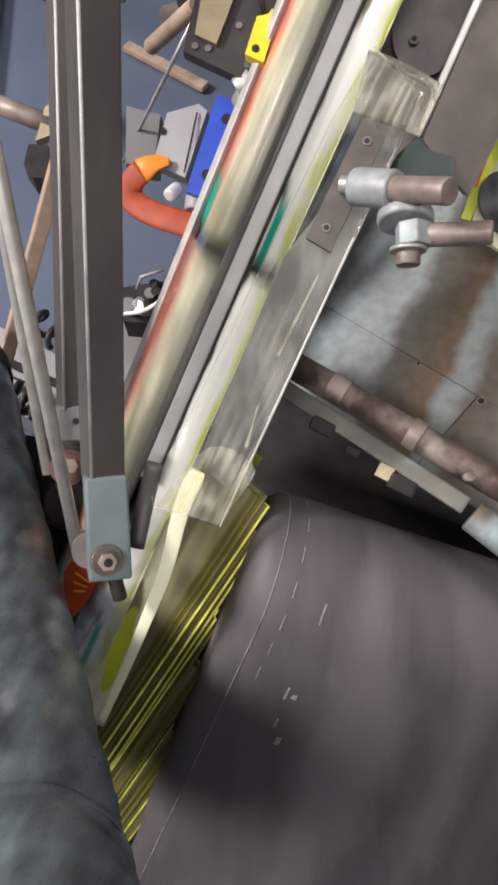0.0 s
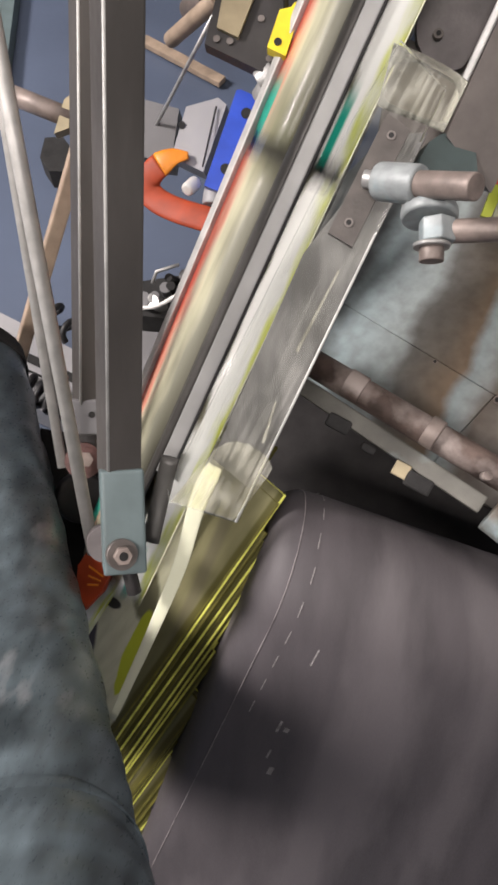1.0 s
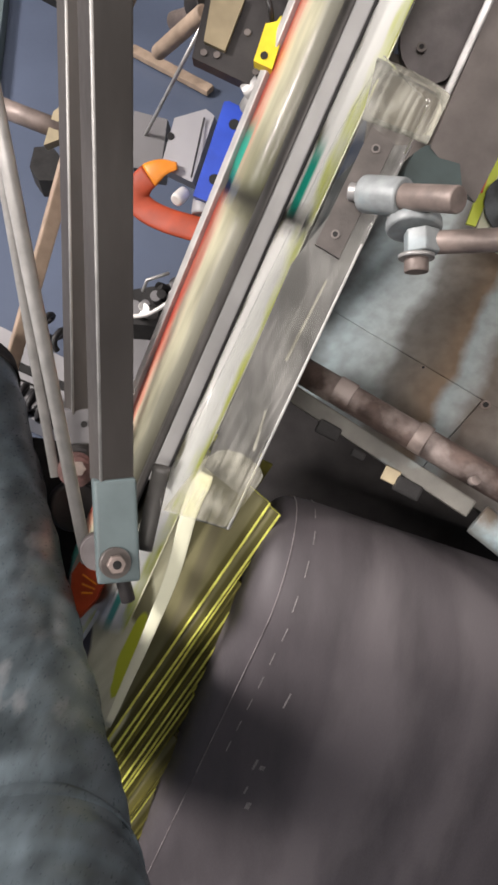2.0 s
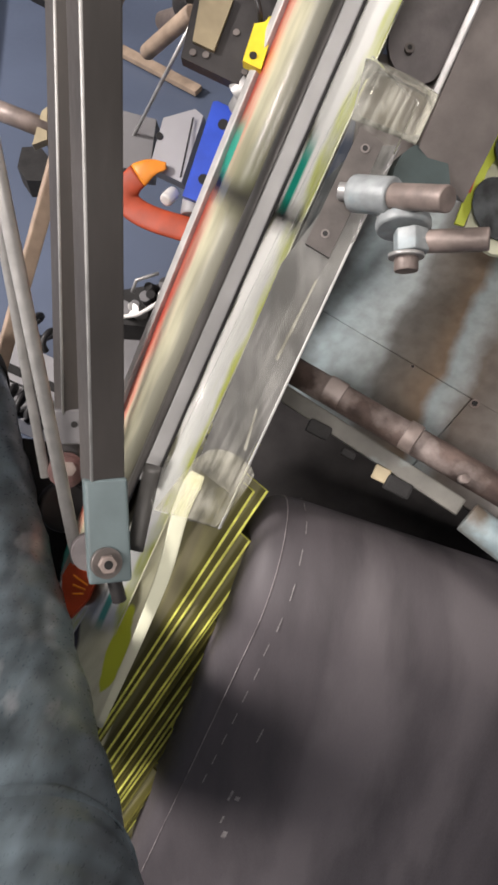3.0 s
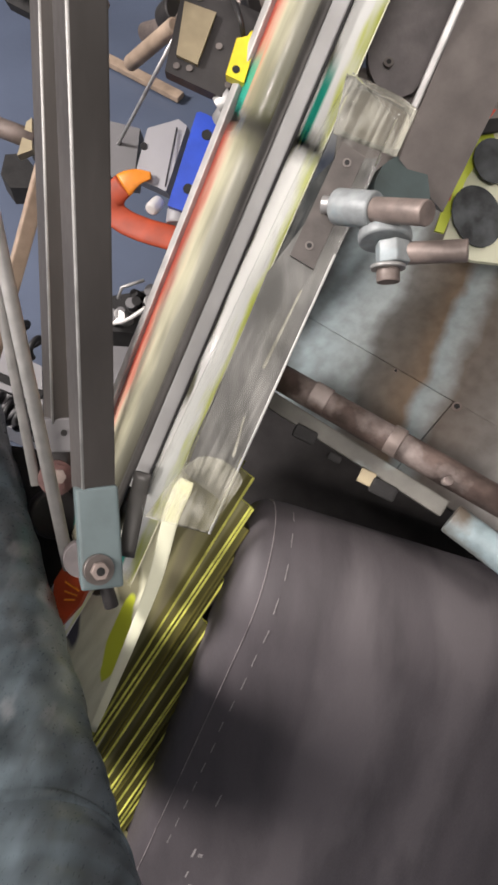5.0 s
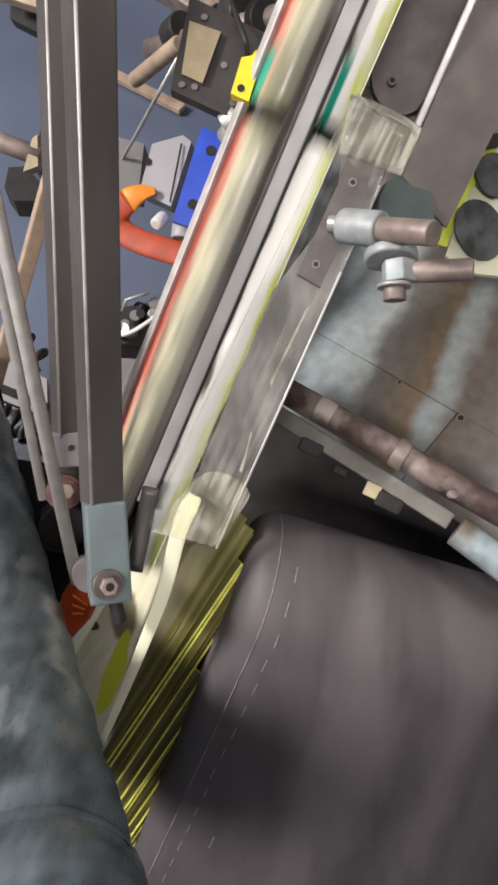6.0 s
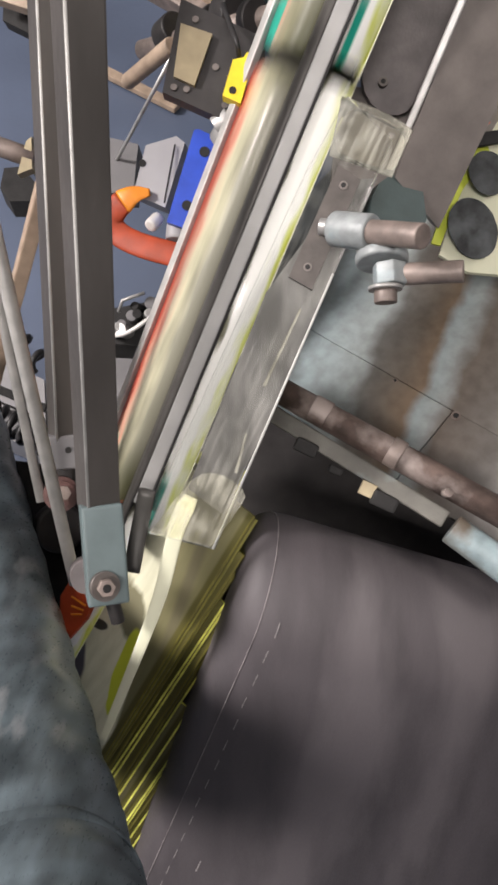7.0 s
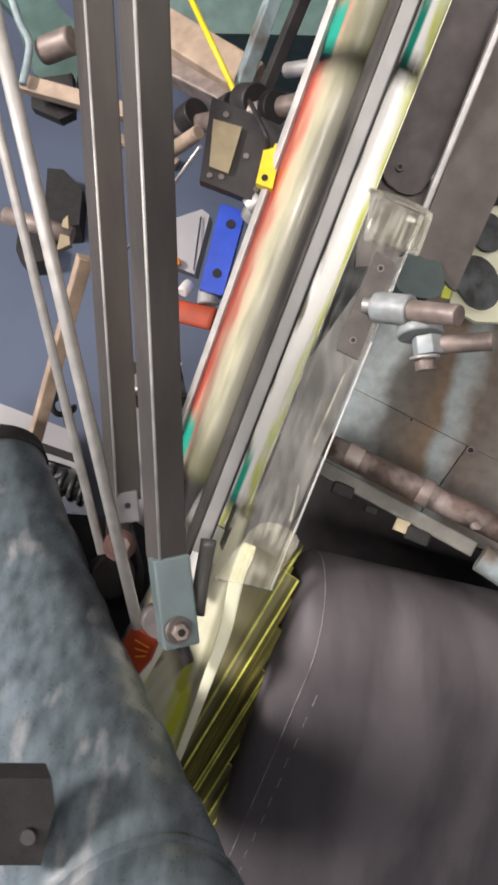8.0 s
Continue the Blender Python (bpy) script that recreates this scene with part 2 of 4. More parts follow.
def lay(q, corners, r, lift=0.0006, h=0.0004, sides=20):
    """A thin disc lying on the plate that has these corners."""
    mid, n = facing(corners)
    q = q - n * ((q - mid).dot(n) - lift)
    return rod(q - n * h, q + n * h, r, sides)


def extrude(profile, a, b, out, top):
    """A closed profile of (out, top) offsets drawn from a to b."""
    bm = bmesh.new()
    ends = [[bm.verts.new(p + out * y + top * z) for y, z in profile] for p in (a, b)]
    for i in range(len(profile)):
        j = (i + 1) % len(profile)
        bm.faces.new((ends[0][i], ends[0][j], ends[1][j], ends[1][i]))
    bm.faces.new(ends[0])
    bm.faces.new(ends[1][::-1])
    return bm


# ---- hall ----
def plane_box(name, a, b, mat, label, category):
    bm = bmesh.new()
    bmesh.ops.create_cube(bm, size=1.0)
    a, b = Vector(a), Vector(b)
    bmesh.ops.transform(bm, matrix=Matrix.Translation((a + b) / 2) @ Matrix.Diagonal((*(b - a), 1)), verts=bm.verts)
    return tagged(part(name, bm, mat), label, category, kind="structure")


plane_box("floor", (-9, -7, -0.1), (9, 17, 0), FLOOR, "blue-grey painted concrete hall floor", "floor")
plane_box("wall_north", (-9, 17, 0), (9, 17.2, 5.2), WALL, "pale painted hall wall", "wall")
plane_box("wall_south", (-9, -7.2, 0), (9, -7, 5.2), WALL, "pale painted hall wall", "wall")
plane_box("wall_east", (9, -7.2, 0), (9.2, 17.2, 5.2), WALL, "pale painted hall wall", "wall")
plane_box("wall_west", (-9.2, -7.2, 0), (-9, 17.2, 5.2), WALL, "pale painted hall wall", "wall")
plane_box("ceiling", (-9.2, -7.2, 5.2), (9.2, 17.2, 5.4), WALL, "pale hall ceiling", "ceiling")

# ---- the chute: an inclined saddle that books slide down ----
LOW, HIGH = Vector((-0.0026, 0.3255, 0.4358)), Vector((0.1192, 0.5546, 0.6511))
FLOW = (LOW - HIGH).normalized()                     # down the chute
LEFT_LOW, LEFT_HIGH = Vector((-0.0662, 0.3739, 0.3528)), Vector((0.0860, 0.6494, 0.5895))
side = LEFT_LOW - LOW
side -= FLOW * side.dot(FLOW)
TOP = Vector((-0.0102, -0.4136, 0.9104)) - FLOW * Vector((-0.0102, -0.4136, 0.9104)).dot(FLOW)                     # off the chute, square to its flow
TOP.normalize()
OUT = TOP.cross(FLOW).normalized()                   # to the chute's cover side
if OUT.dot(side) < 0:
    OUT = -OUT
FLANK = (side.dot(OUT), side.dot(TOP))
UPSTREAM = 0.62                                      # metres above LOW at which the chute levels off
RUN = (HIGH - LOW).length
level = Vector((-FLOW.x, -FLOW.y, 0)).normalized()
BEND = LOW - FLOW * UPSTREAM


def chute(s):
    """The ridge at s metres above LOW, with the axes flow, out, top."""
    if s < UPSTREAM - 0.1:
        return LOW - FLOW * s, FLOW, TOP
    k = min(1.0, (s - UPSTREAM + 0.1) / 0.2)
    d = (-FLOW).lerp(level, k).normalized()
    p = BEND + level * (s - UPSTREAM) if k == 1 else BEND - FLOW * (s - UPSTREAM) * (1 - k) + level * max(0, s - UPSTREAM) * k
    t = TOP.lerp(Vector((0, 0, 1)), k)
    t = (t - d * t.dot(d)).normalized()
    return p, -d, t


def book_frame(s, lift=0.0):
    p, f, t = chute(s)
    m = Matrix((f, t.cross(f), t)).transposed().to_4x4()
    m.translation = p + t * lift
    return m


OUTSIGN = 1 if OUT.dot(TOP.cross(FLOW)) > 0 else -1   # the sign of y that is the cover side


def chute_parts():
    c = thing("delivery_chute", "inclined steel saddle chute with stainless guide strip", "chute")
    low, high = LOW + FLOW * 0.06, BEND
    for a, b in ((low, high), (high, BEND + level * 12.6)):
        t = TOP if a is low else Vector((0, 0, 1))
        o = OUT
        f, g = FLANK
        part("saddle", extrude([(-0.016, -0.022), (-0.002, -0.066), (f * 0.25, -0.062), (f * 0.5, g * 0.42 - 0.03), (f * 0.9, g * 0.98 - 0.01), (f * 0.9, g - 0.06), (-0.016, g - 0.06)], a, b, o, t), COVER_BLACK, c)
        part("side_rail", bar(a + o * FLANK[0] * 1.15 + t * FLANK[1] * 1.03, b + o * FLANK[0] * 1.15 + t * FLANK[1] * 1.03, 0.0085, 0.008, (t * 0.8 + o * 0.6).normalized()), RAIL, c, "thin grey steel side rail")
        lip = extrude([(0.0135, 0.0008), (0.0170, -0.0006), (0.0205, -0.0045), (0.0232, -0.0110), (0.0248, -0.0220), (0.0228, -0.0220), (0.0195, -0.0080), (0.0135, -0.0030)], a + (FLOW * 0.05 if a is low else Vector()), b, o, t)
        for q in lip.faces:
            q.smooth = len(q.verts) == 4
        part("lip", lip, LIP, c, "dark rounded steel lip")
        part("guide_strip", bar(a + o * 0.0072, b + o * 0.0072, 0.0125, 0.004, t, 0.001), STAINLESS, c, "stainless guide strip")
        part("seal", bar(a + t * 0.0012, b + t * 0.0012, 0.0022, 0.004, t, 0.0005), BLACK, c, "black rubber seal")
    return c


CHUTE = chute_parts()

part("guide_plate", slab([Vector((0.0144, 0.2921, 0.4296)), Vector((0.0469, 0.2715, 0.4206)), Vector((0.1271, 0.4220, 0.5602)), Vector((0.1580, 0.4816, 0.6096)), Vector((0.1375, 0.4823, 0.6075)), Vector((0.0762, 0.4196, 0.5454))], 0.004, 0.001), UNDER, CHUTE, "oily grey steel guide plate")

part("finger", sweep(smooth_path([Vector((-0.0195, 0.2850, 0.4430)), Vector((-0.0265, 0.2569, 0.4194)), Vector((-0.0330, 0.2240, 0.4000))], 6), 0.0075, 0.4, 18), LIP, CHUTE, "dark steel guide finger")

# acrylic guard over the chute
guard = thing("acrylic_guard", "scratched clear acrylic guard plate over the chute", "guard")
SHEET_EDGE = [Vector((-0.0147, 0.2439, 0.4447)), Vector((0.0392, 0.2420, 0.4204)), Vector((0.1633, 0.4838, 0.6447)), Vector((0.1279, 0.5014, 0.6655)), Vector((0.1013, 0.4650, 0.6322)), Vector((-0.0167, 0.2519, 0.4517))]
part("sheet", slab(SHEET_EDGE, 0.004, 0.0008), ACRYLIC, guard)
part("edge_trim", rod(Vector((0.0384, 0.2405, 0.4219)), Vector((0.1258, 0.4113, 0.5828)), 0.0010, 10), FROST, guard, "pale sawn acrylic edge")
FLAP = [Vector((0.1184, 0.4822, 0.6319)), Vector((0.1671, 0.4747, 0.6197)), Vector((0.1280, 0.5333, 0.6426)), Vector((0.1848, 0.5203, 0.6253))]


def bent_flap():
    """The sheet's upper end, bent over backwards in a soft curve."""
    bm = bmesh.new()
    a, b, c, d = FLAP
    away = Vector((0.02, 0.30, -0.95))
    rows = []
    for k in range(9):
        u = k / 8
        bow = Vector((-0.0102, -0.4136, 0.9104)) * (0.012 * math.sin(math.pi * u)) + away * (0.022 * max(0, u - 0.6) ** 1.5)
        p, q = a.lerp(c, math.sin(u * math.pi / 2)) + bow, b.lerp(d, math.sin(u * math.pi / 2)) + bow
        rows.append([p.lerp(q, v / 4) + away * (0.006 * (abs(v - 2) / 2) ** 3 * u) for v in range(5)])
    for lift in (0.0, 0.003):
        grid = [[bm.verts.new(p + away * lift) for p in r] for r in rows]
        for r, q in zip(grid, grid[1:]):
            for k in range(4):
                bm.faces.new((r[k], r[k + 1], q[k + 1], q[k])).smooth = True
    bmesh.ops.bridge_loops(bm, edges=[e for e in bm.edges if e.is_boundary])
    return bm


part("end_flap", bent_flap(), HAZE, guard)
MP = [Vector((0.1223, 0.4555, 0.6479)), Vector((0.1380, 0.4458, 0.6437)), Vector((0.1068, 0.3798, 0.6045)), Vector((0.0901, 0.3879, 0.6080))]
part("mount_plate", slab(MP, 0.006, 0.001), DARK_STEEL, guard, "drilled flat steel mounting plate")
for q in (Vector((0.1030, 0.3930, 0.6132)), Vector((0.1259, 0.4418, 0.6428))):
    part("screw", lay(q, MP, 0.0030), PLATE_STEEL, guard)
    part("screw_hole", lay(q, MP, 0.0018, 0.0008), BLACK, guard)
SHEET_AT, SHEET_U = Vector((-0.0143, 0.2429, 0.4476)), Vector((0.0393, 0.2411, 0.4232)) - Vector((-0.0143, 0.2429, 0.4476))
SHEET_V = Vector((0.1254, 0.4093, 0.5852)) - Vector((-0.0143, 0.2429, 0.4476))


def on_sheet(u, v):
    """A place on the guard: u across its lower end, v along it."""
    mid, n = facing(SHEET_EDGE)
    p = SHEET_AT + SHEET_U * u + SHEET_V * v
    return p - n * ((p - mid).dot(n) - 0.0012)


part("worn_end", slab([on_sheet(u, v) for u, v in ((0.02, 0.0), (0.5, 0.005), (0.92, 0.0), (0.94, 0.09), (0.93, 0.19), (0.90, 0.22), (0.80, 0.24), (0.62, 0.258), (0.42, 0.268), (0.24, 0.265), (0.14, 0.25), (0.07, 0.215), (0.03, 0.12))], 0.0006, 0), HAZE, guard, "milky scuffed end of the sheet")
part("worn_streak", slab([Vector((0.0753, 0.3448, 0.5251)), Vector((0.0779, 0.3441, 0.5248)), Vector((0.1029, 0.3887, 0.5673)), Vector((0.1012, 0.3894, 0.5676))], 0.0004, 0), HAZE, guard, "milky scratch")
part("worn_streak", slab([Vector((0.0550, 0.2907, 0.4739)), Vector((0.0573, 0.2900, 0.4736)), Vector((0.0645, 0.3153, 0.4962)), Vector((0.0631, 0.3161, 0.4965))], 0.0004, 0), HAZE, guard, "milky scratch")
for ob in guard.children:
    if ob.name.startswith(("sheet", "end_flap", "worn")):
        ob.visible_shadow = False

part("backing", slab([Vector((0.1380, 0.6094, 0.5883)), Vector((0.2065, 0.6015, 0.5855)), Vector((0.1957, 0.5311, 0.5425)), Vector((0.1309, 0.5284, 0.5405))], 0.006, 0.001), PLATE_STEEL, CHUTE, "brown-grey backing plate")

# ---- shaft clamp ----
clamp = thing("shaft_clamp", "silver cross clamp holding two browned steel shafts", "clamp")
part("stud", rod(Vector((0.1063, 0.4154, 0.6295)), Vector((0.1165, 0.4119, 0.6324)), 0.006, 20, 0.001), STEEL, clamp)
part("body", rod(Vector((0.1158, 0.4115, 0.6322)), Vector((0.1388, 0.3960, 0.6474)), 0.0122, 32, 0.002), SILVER, clamp, "worn silver clamp body")
part("shaft", rod(Vector((0.1331, 0.4000, 0.6437)), Vector((0.1647, 0.3720, 0.6730)), 0.0082, 28, 0.0012), BROWN_STEEL, clamp)
part("flange", rod(Vector((0.1475, 0.3900, 0.6340)), Vector((0.1476, 0.3825, 0.6322)), 0.0180, 32, 0.002), SILVER, clamp, "blue-grey clamp flange")
part("neck", rod(Vector((0.1383, 0.3979, 0.6351)), Vector((0.1447, 0.3901, 0.6316)), 0.010, 20), STEEL, clamp)
part("nut", rod(Vector((0.1519, 0.3809, 0.6341)), Vector((0.1528, 0.3670, 0.6289)), 0.0118, 6, 0.001), SILVER, clamp)
part("washer", rod(Vector((0.1496, 0.3665, 0.6286)), Vector((0.1497, 0.3642, 0.6276)), 0.0115, 24), STEEL, clamp)
part("bolt", rod(Vector((0.1497, 0.3649, 0.6279)), Vector((0.1502, 0.3562, 0.6240)), 0.0078, 20, 0.001), BROWN_STEEL, clamp)
part("cross_shaft", rod(Vector((0.1600, 0.3750, 0.6312)), Vector((0.1985, 0.3690, 0.6443)), 0.0075, 24, 0.0012), BROWN_STEEL, clamp)
clamp.location = (0.004, 0.0, 0.0)

# ---- mounting beam and dark cover plate ----
beam = thing("mounting_beam", "brown-grey flat steel beam with a dark green rounded foot", "beam")
part("plate", slab([Vector((0.2438, 0.6530, 0.7302)), Vector((0.3144, 0.6679, 0.7268)), Vector((0.2250, 0.4925, 0.5439)), Vector((0.1810, 0.5212, 0.5726))], 0.016, 0.002), PLATE_STEEL, beam)
part("foot", slab([Vector((0.1619, 0.4907, 0.5622)), Vector((0.1630, 0.5031, 0.5678)), Vector((0.1681, 0.5140, 0.5717)), Vector((0.1770, 0.5210, 0.5739)), Vector((0.1901, 0.5248, 0.5736)), Vector((0.2005, 0.5227, 0.5716)), Vector((0.2064, 0.5155, 0.5684)), Vector((0.2110, 0.4939, 0.5532)), Vector((0.2059, 0.4857, 0.5494)), Vector((0.1939, 0.4819, 0.5487)), Vector((0.1740, 0.4818, 0.5550)), Vector((0.1652, 0.4850, 0.5585))], 0.02, 0.004), FOOT, beam, "dark green rounded foot")
part("ledge", bar(Vector((0.2413, 0.6470, 0.7296)), Vector((0.1785, 0.5303, 0.5693)), 0.006, 0.012), STEEL, beam, "worn bright edge")

cover = thing("cover_plate", "dark rounded cover plate with socket screws", "plate")
part("plate", slab([Vector((0.1644, 0.6965, 0.7161)), Vector((0.2544, 0.7004, 0.7189)), Vector((0.2132, 0.6048, 0.6091)), Vector((0.1984, 0.5845, 0.5942)), Vector((0.1931, 0.5793, 0.5885)), Vector((0.1859, 0.5765, 0.5871)), Vector((0.1780, 0.5765, 0.5871)), Vector((0.1690, 0.5800, 0.5885)), Vector((0.1609, 0.5842, 0.5925)), Vector((0.1556, 0.5910, 0.5967)), Vector((0.1530, 0.5975, 0.6018)), Vector((0.1523, 0.6057, 0.6066))], 0.012, 0.003), COVER_GREY, cover)
for q in (Vector((0.1694, 0.5924, 0.6057)), Vector((0.1803, 0.6210, 0.6254))):
    part("screw", disc(q, 0.0040, 0.0015), PLATE_STEEL, cover)
    part("socket", disc(q + Vector((-0.0102, -0.4136, 0.9104)) * 0.0015, 0.002, 0.0006), BLACK, cover)

# ---- square tubes on clevis blocks ----
turned = (Vector((-0.0102, -0.4136, 0.9104)) * 0.86 + Vector((0.9986, 0.0429, 0.0306)) * 0.50).normalized()

square_on = (Vector((-0.0102, -0.4136, 0.9104)) * 0.96 + Vector((0.9986, 0.0429, 0.0306)) * 0.28).normalized()


def strut(name, foot, head, w, label):
    s = thing(name, label, "strut", "square struts")
    part("tube", bar(foot, head, w, w, turned, 0.002), TUBE_STEEL, s)
    d = (head - foot).normalized()
    n = (turned - d * turned.dot(d)).normalized()
    out = n.cross(d)
    if out.dot(Vector((0.9986, 0.0429, 0.0306))) > 0:
        out = -out
    # Pale corner rod puts the highlight on the worn edge into the shape.
    k = (n + out) * (w / 2 - 0.0012)
    part("worn_edge", rod(foot + k, head + k, 0.0015, 8), RAIL, s, "pale rod for the worn, lit edge of the tube")
    return s


near = strut("square_strut", Vector((-0.0593, 0.2671, 0.4438)), Vector((-0.0532, 0.5777, 0.7827)), 0.0285, "dark worn square steel tube in a grey-green clevis")
far = strut("square_strut", Vector((-0.1101, 0.3549, 0.3799)), Vector((-0.1112, 0.7438, 0.7126)), 0.0285, "dark worn square steel tube behind another tube")
part("clevis", bar(Vector((-0.0574, 0.2699, 0.4495)), Vector((-0.0500, 0.1967, 0.4075)), 0.0345, 0.032, square_on, 0.003, 3), GREEN_GREY, near, "grey-green painted clevis block")
part("clevis", bar(Vector((-0.1128, 0.3613, 0.3872)), Vector((-0.1105, 0.3329, 0.3699)), 0.031, 0.032, square_on, 0.003, 3), MID_GREY, far, "dull grey clevis block")
part("clevis_hole", disc(Vector((-0.1034, 0.3400, 0.3968)), 0.003, 0.001, turned), BLACK, far)
part("washer", disc(Vector((-0.0491, 0.2030, 0.4329)), 0.0125, 0.003, turned, 28), PLATE_STEEL, near)
part("bolt", rod(Vector((-0.0487, 0.2027, 0.4323)), Vector((-0.0450, 0.1986, 0.4436)), 0.0078, 6, 0.001), BROWN_STEEL, near)
part("socket", disc(Vector((-0.0449, 0.1985, 0.4439)), 0.0035, 0.0006, turned), BLACK, near)
part("flange", disc(Vector((-0.1186, 0.3158, 0.3423)), 0.0175, 0.005, square_on, 32), RED_BROWN, far, "brown-red flange")
part("collar", disc(Vector((-0.1155, 0.3134, 0.3500)), 0.0125, 0.004, square_on, 28), RED_BROWN, far)
part("bolt", disc(Vector((-0.1129, 0.3118, 0.3559)), 0.0075, 0.004, square_on, 6), BROWN_STEEL, far)
part("lug", bar(Vector((-0.1197, 0.3541, 0.3487)), Vector((-0.1223, 0.3202, 0.3277)), 0.026, 0.02, square_on, 0.004), COVER_BLACK, far, "black lug")
part("lug", disc(Vector((-0.0707, 0.2197, 0.4035)), 0.0150, 0.012, square_on, 28), COVER_GREY, near, "dark round lug")
part("bolt_end", rod(Vector((-0.0485, 0.2016, 0.4032)), Vector((-0.0422, 0.1825, 0.3880)), 0.0062, 16, 0.001), COVER_BLACK, near)

for a, b, r in ((Vector((-0.0984, 0.2314, 0.3206)), Vector((-0.1363, 0.4306, 0.5480)), 0.0062), (Vector((-0.1371, 0.3072, 0.3426)), Vector((-0.2137, 0.6537, 0.5928)), 0.005)):
    tagged(part("stay_rod", rod(a, a + (b - a) * 2.1, r, 16), DULL), "thin dull steel stay rod beside the struts", "rod", "stay rods")

dh = thing("drive_housing", "black drive housing behind the strut feet", "housing")
part("shell", slab([Vector((-0.2428, 0.4092, 0.2076)), Vector((-0.1226, 0.3909, 0.2226)), Vector((-0.1053, 0.3248, 0.2147)), Vector((-0.1117, 0.2260, 0.1917)), Vector((-0.1614, 0.2124, 0.1850)), Vector((-0.2219, 0.2727, 0.1897))], 0.12, 0.01), BLACK, dh)
part("rim", rod(Vector((-0.1471, 0.3164, 0.2324)), Vector((-0.1369, 0.3074, 0.2504)), 0.028, 28, 0.004), COVER_BLACK, dh)

# ---- padded guard, near the eye ----
# First point is out of view, added to lengthen the roll's shadow.
pts = [Vector((0.1120, -0.1900, 0.7200)), Vector((0.0422, -0.0674, 0.5764)), Vector((0.0146, -0.0211, 0.5202)), Vector((0.0020, -0.0030, 0.4953)), Vector((-0.0399, 0.0716, 0.4409)), Vector((-0.0858, 0.1540, 0.3789)), Vector((-0.1341, 0.2481, 0.3333)), Vector((-0.1759, 0.3379, 0.3077)), Vector((-0.2289, 0.4564, 0.2951))]
perp = (-Vector((0.9986, 0.0429, 0.0306)) * 0.96 - Vector((-0.0517, 0.9094, 0.4126)) * 0.22 - Vector((-0.0102, -0.4136, 0.9104)) * 0.1).normalized()
guard_roll = thing("padded_guard", "scuffed blue-green padded guard roll", "guard")
line = smooth_path([p + perp * 0.085 for p in pts], 14)
wr = random.Random(8)
part("roll", sweep(line, 0.085, 1.0, 48, radii=[0.0842 + 0.0011 * math.sin(i * 0.55) + 0.0006 * math.sin(i * 1.37 + 1) + wr.uniform(-0.0005, 0.0005) for i in range(len(line))]), GUARD, guard_roll)
part("end_cap", sweep(line[-3:], 0.087, 1.0, 48), BLACK, guard_roll)
blk = thing("sensor_block", "small black sensor block on the padded guard", "sensor")
part("housing", slab([Vector((-0.1639, 0.0832, 0.5826)), Vector((-0.1234, 0.0813, 0.5668)), Vector((-0.1217, 0.0644, 0.5586)), Vector((-0.1310, 0.0310, 0.5473)), Vector((-0.1636, 0.0329, 0.5635))], 0.03, 0.003), BLACK, blk)
part("screw", disc(Vector((-0.1375, 0.0481, 0.5598)), 0.005, 0.002), COVER_BLACK, blk)

# ---- take-away belt ----
TRAVEL = (Vector((0.0281, 0.1021, 0.2962)) - Vector((0.0873, 0.2232, 0.4563))).normalized()
ACROSS = Vector((0.2673, 0.1530, 0.3440)) - Vector((0.0779, 0.2019, 0.4026))
ACROSS = (ACROSS - TRAVEL * ACROSS.dot(TRAVEL)).normalized()
BNORM = ACROSS.cross(TRAVEL).normalized()
if BNORM.dot(Vector((-0.0102, -0.4136, 0.9104))) < 0:
    BNORM = -BNORM
ROLL = 0.08
B0 = Vector((0.0779, 0.2019, 0.4026)) + TRAVEL * 0.052


def belt_pose(d, w, lift=0.0):
    """A place on the belt's outside, d metres after the roller's top, w metres from its edge; and the axes there."""
    if d >= 0:
        p, t, n = B0 + TRAVEL * d, TRAVEL, BNORM
    elif d > -math.pi * ROLL:
        a = d / ROLL
        n = BNORM * math.cos(a) + TRAVEL * math.sin(a)
        t = TRAVEL * math.cos(a) - BNORM * math.sin(a)
        p = B0 - BNORM * ROLL + n * ROLL
    else:
        p, t, n = B0 - BNORM * 2 * ROLL - TRAVEL * (d + math.pi * ROLL), -TRAVEL, -BNORM
    p = p + ACROSS * w + n * lift
    m = Matrix((t, n.cross(t), n)).transposed().to_4x4()
    m.translation = p
    return m


def belt_sheet(w0, w1, lift, d0=-1.2, d1=1.2, crown=0.0):
    """A strip of the looped belt between two distances from its edge."""
    bm = bmesh.new()
    ds = [d0, -math.pi * ROLL - 0.001] + [-math.pi * ROLL * (1 - k / 14) for k in range(15)] + [0.02, 0.06, 0.2, 0.5, d1]
    ws = [w0 + q for q in (0, 0.0015, 0.005, 0.011, 0.019, 0.029, 0.043)] + [w1] if crown else [w0, w1]
    drop = [0.05, 0.028, 0.016, 0.008, 0.003, 0.0008, 0, 0] if crown else [0, 0]
    rows = [[bm.verts.new(belt_pose(d, w, lift - q).translation) for w, q in zip(ws, drop)] for d in ds]
    low = [[bm.verts.new(belt_pose(d, w, lift - (0.065 if crown else 0.004)).translation) for w in (w0, w1)] for d in ds]
    for i in range(len(ds) - 1):
        for j in range(len(ws) - 1):
            bm.faces.new((rows[i][j], rows[i][j + 1], rows[i + 1][j + 1], rows[i + 1][j])).smooth = True
        bm.faces.new((low[i][0], low[i + 1][0], low[i + 1][1], low[i][1]))
        bm.faces.new((rows[i][0], rows[i + 1][0], low[i + 1][0], low[i][0]))
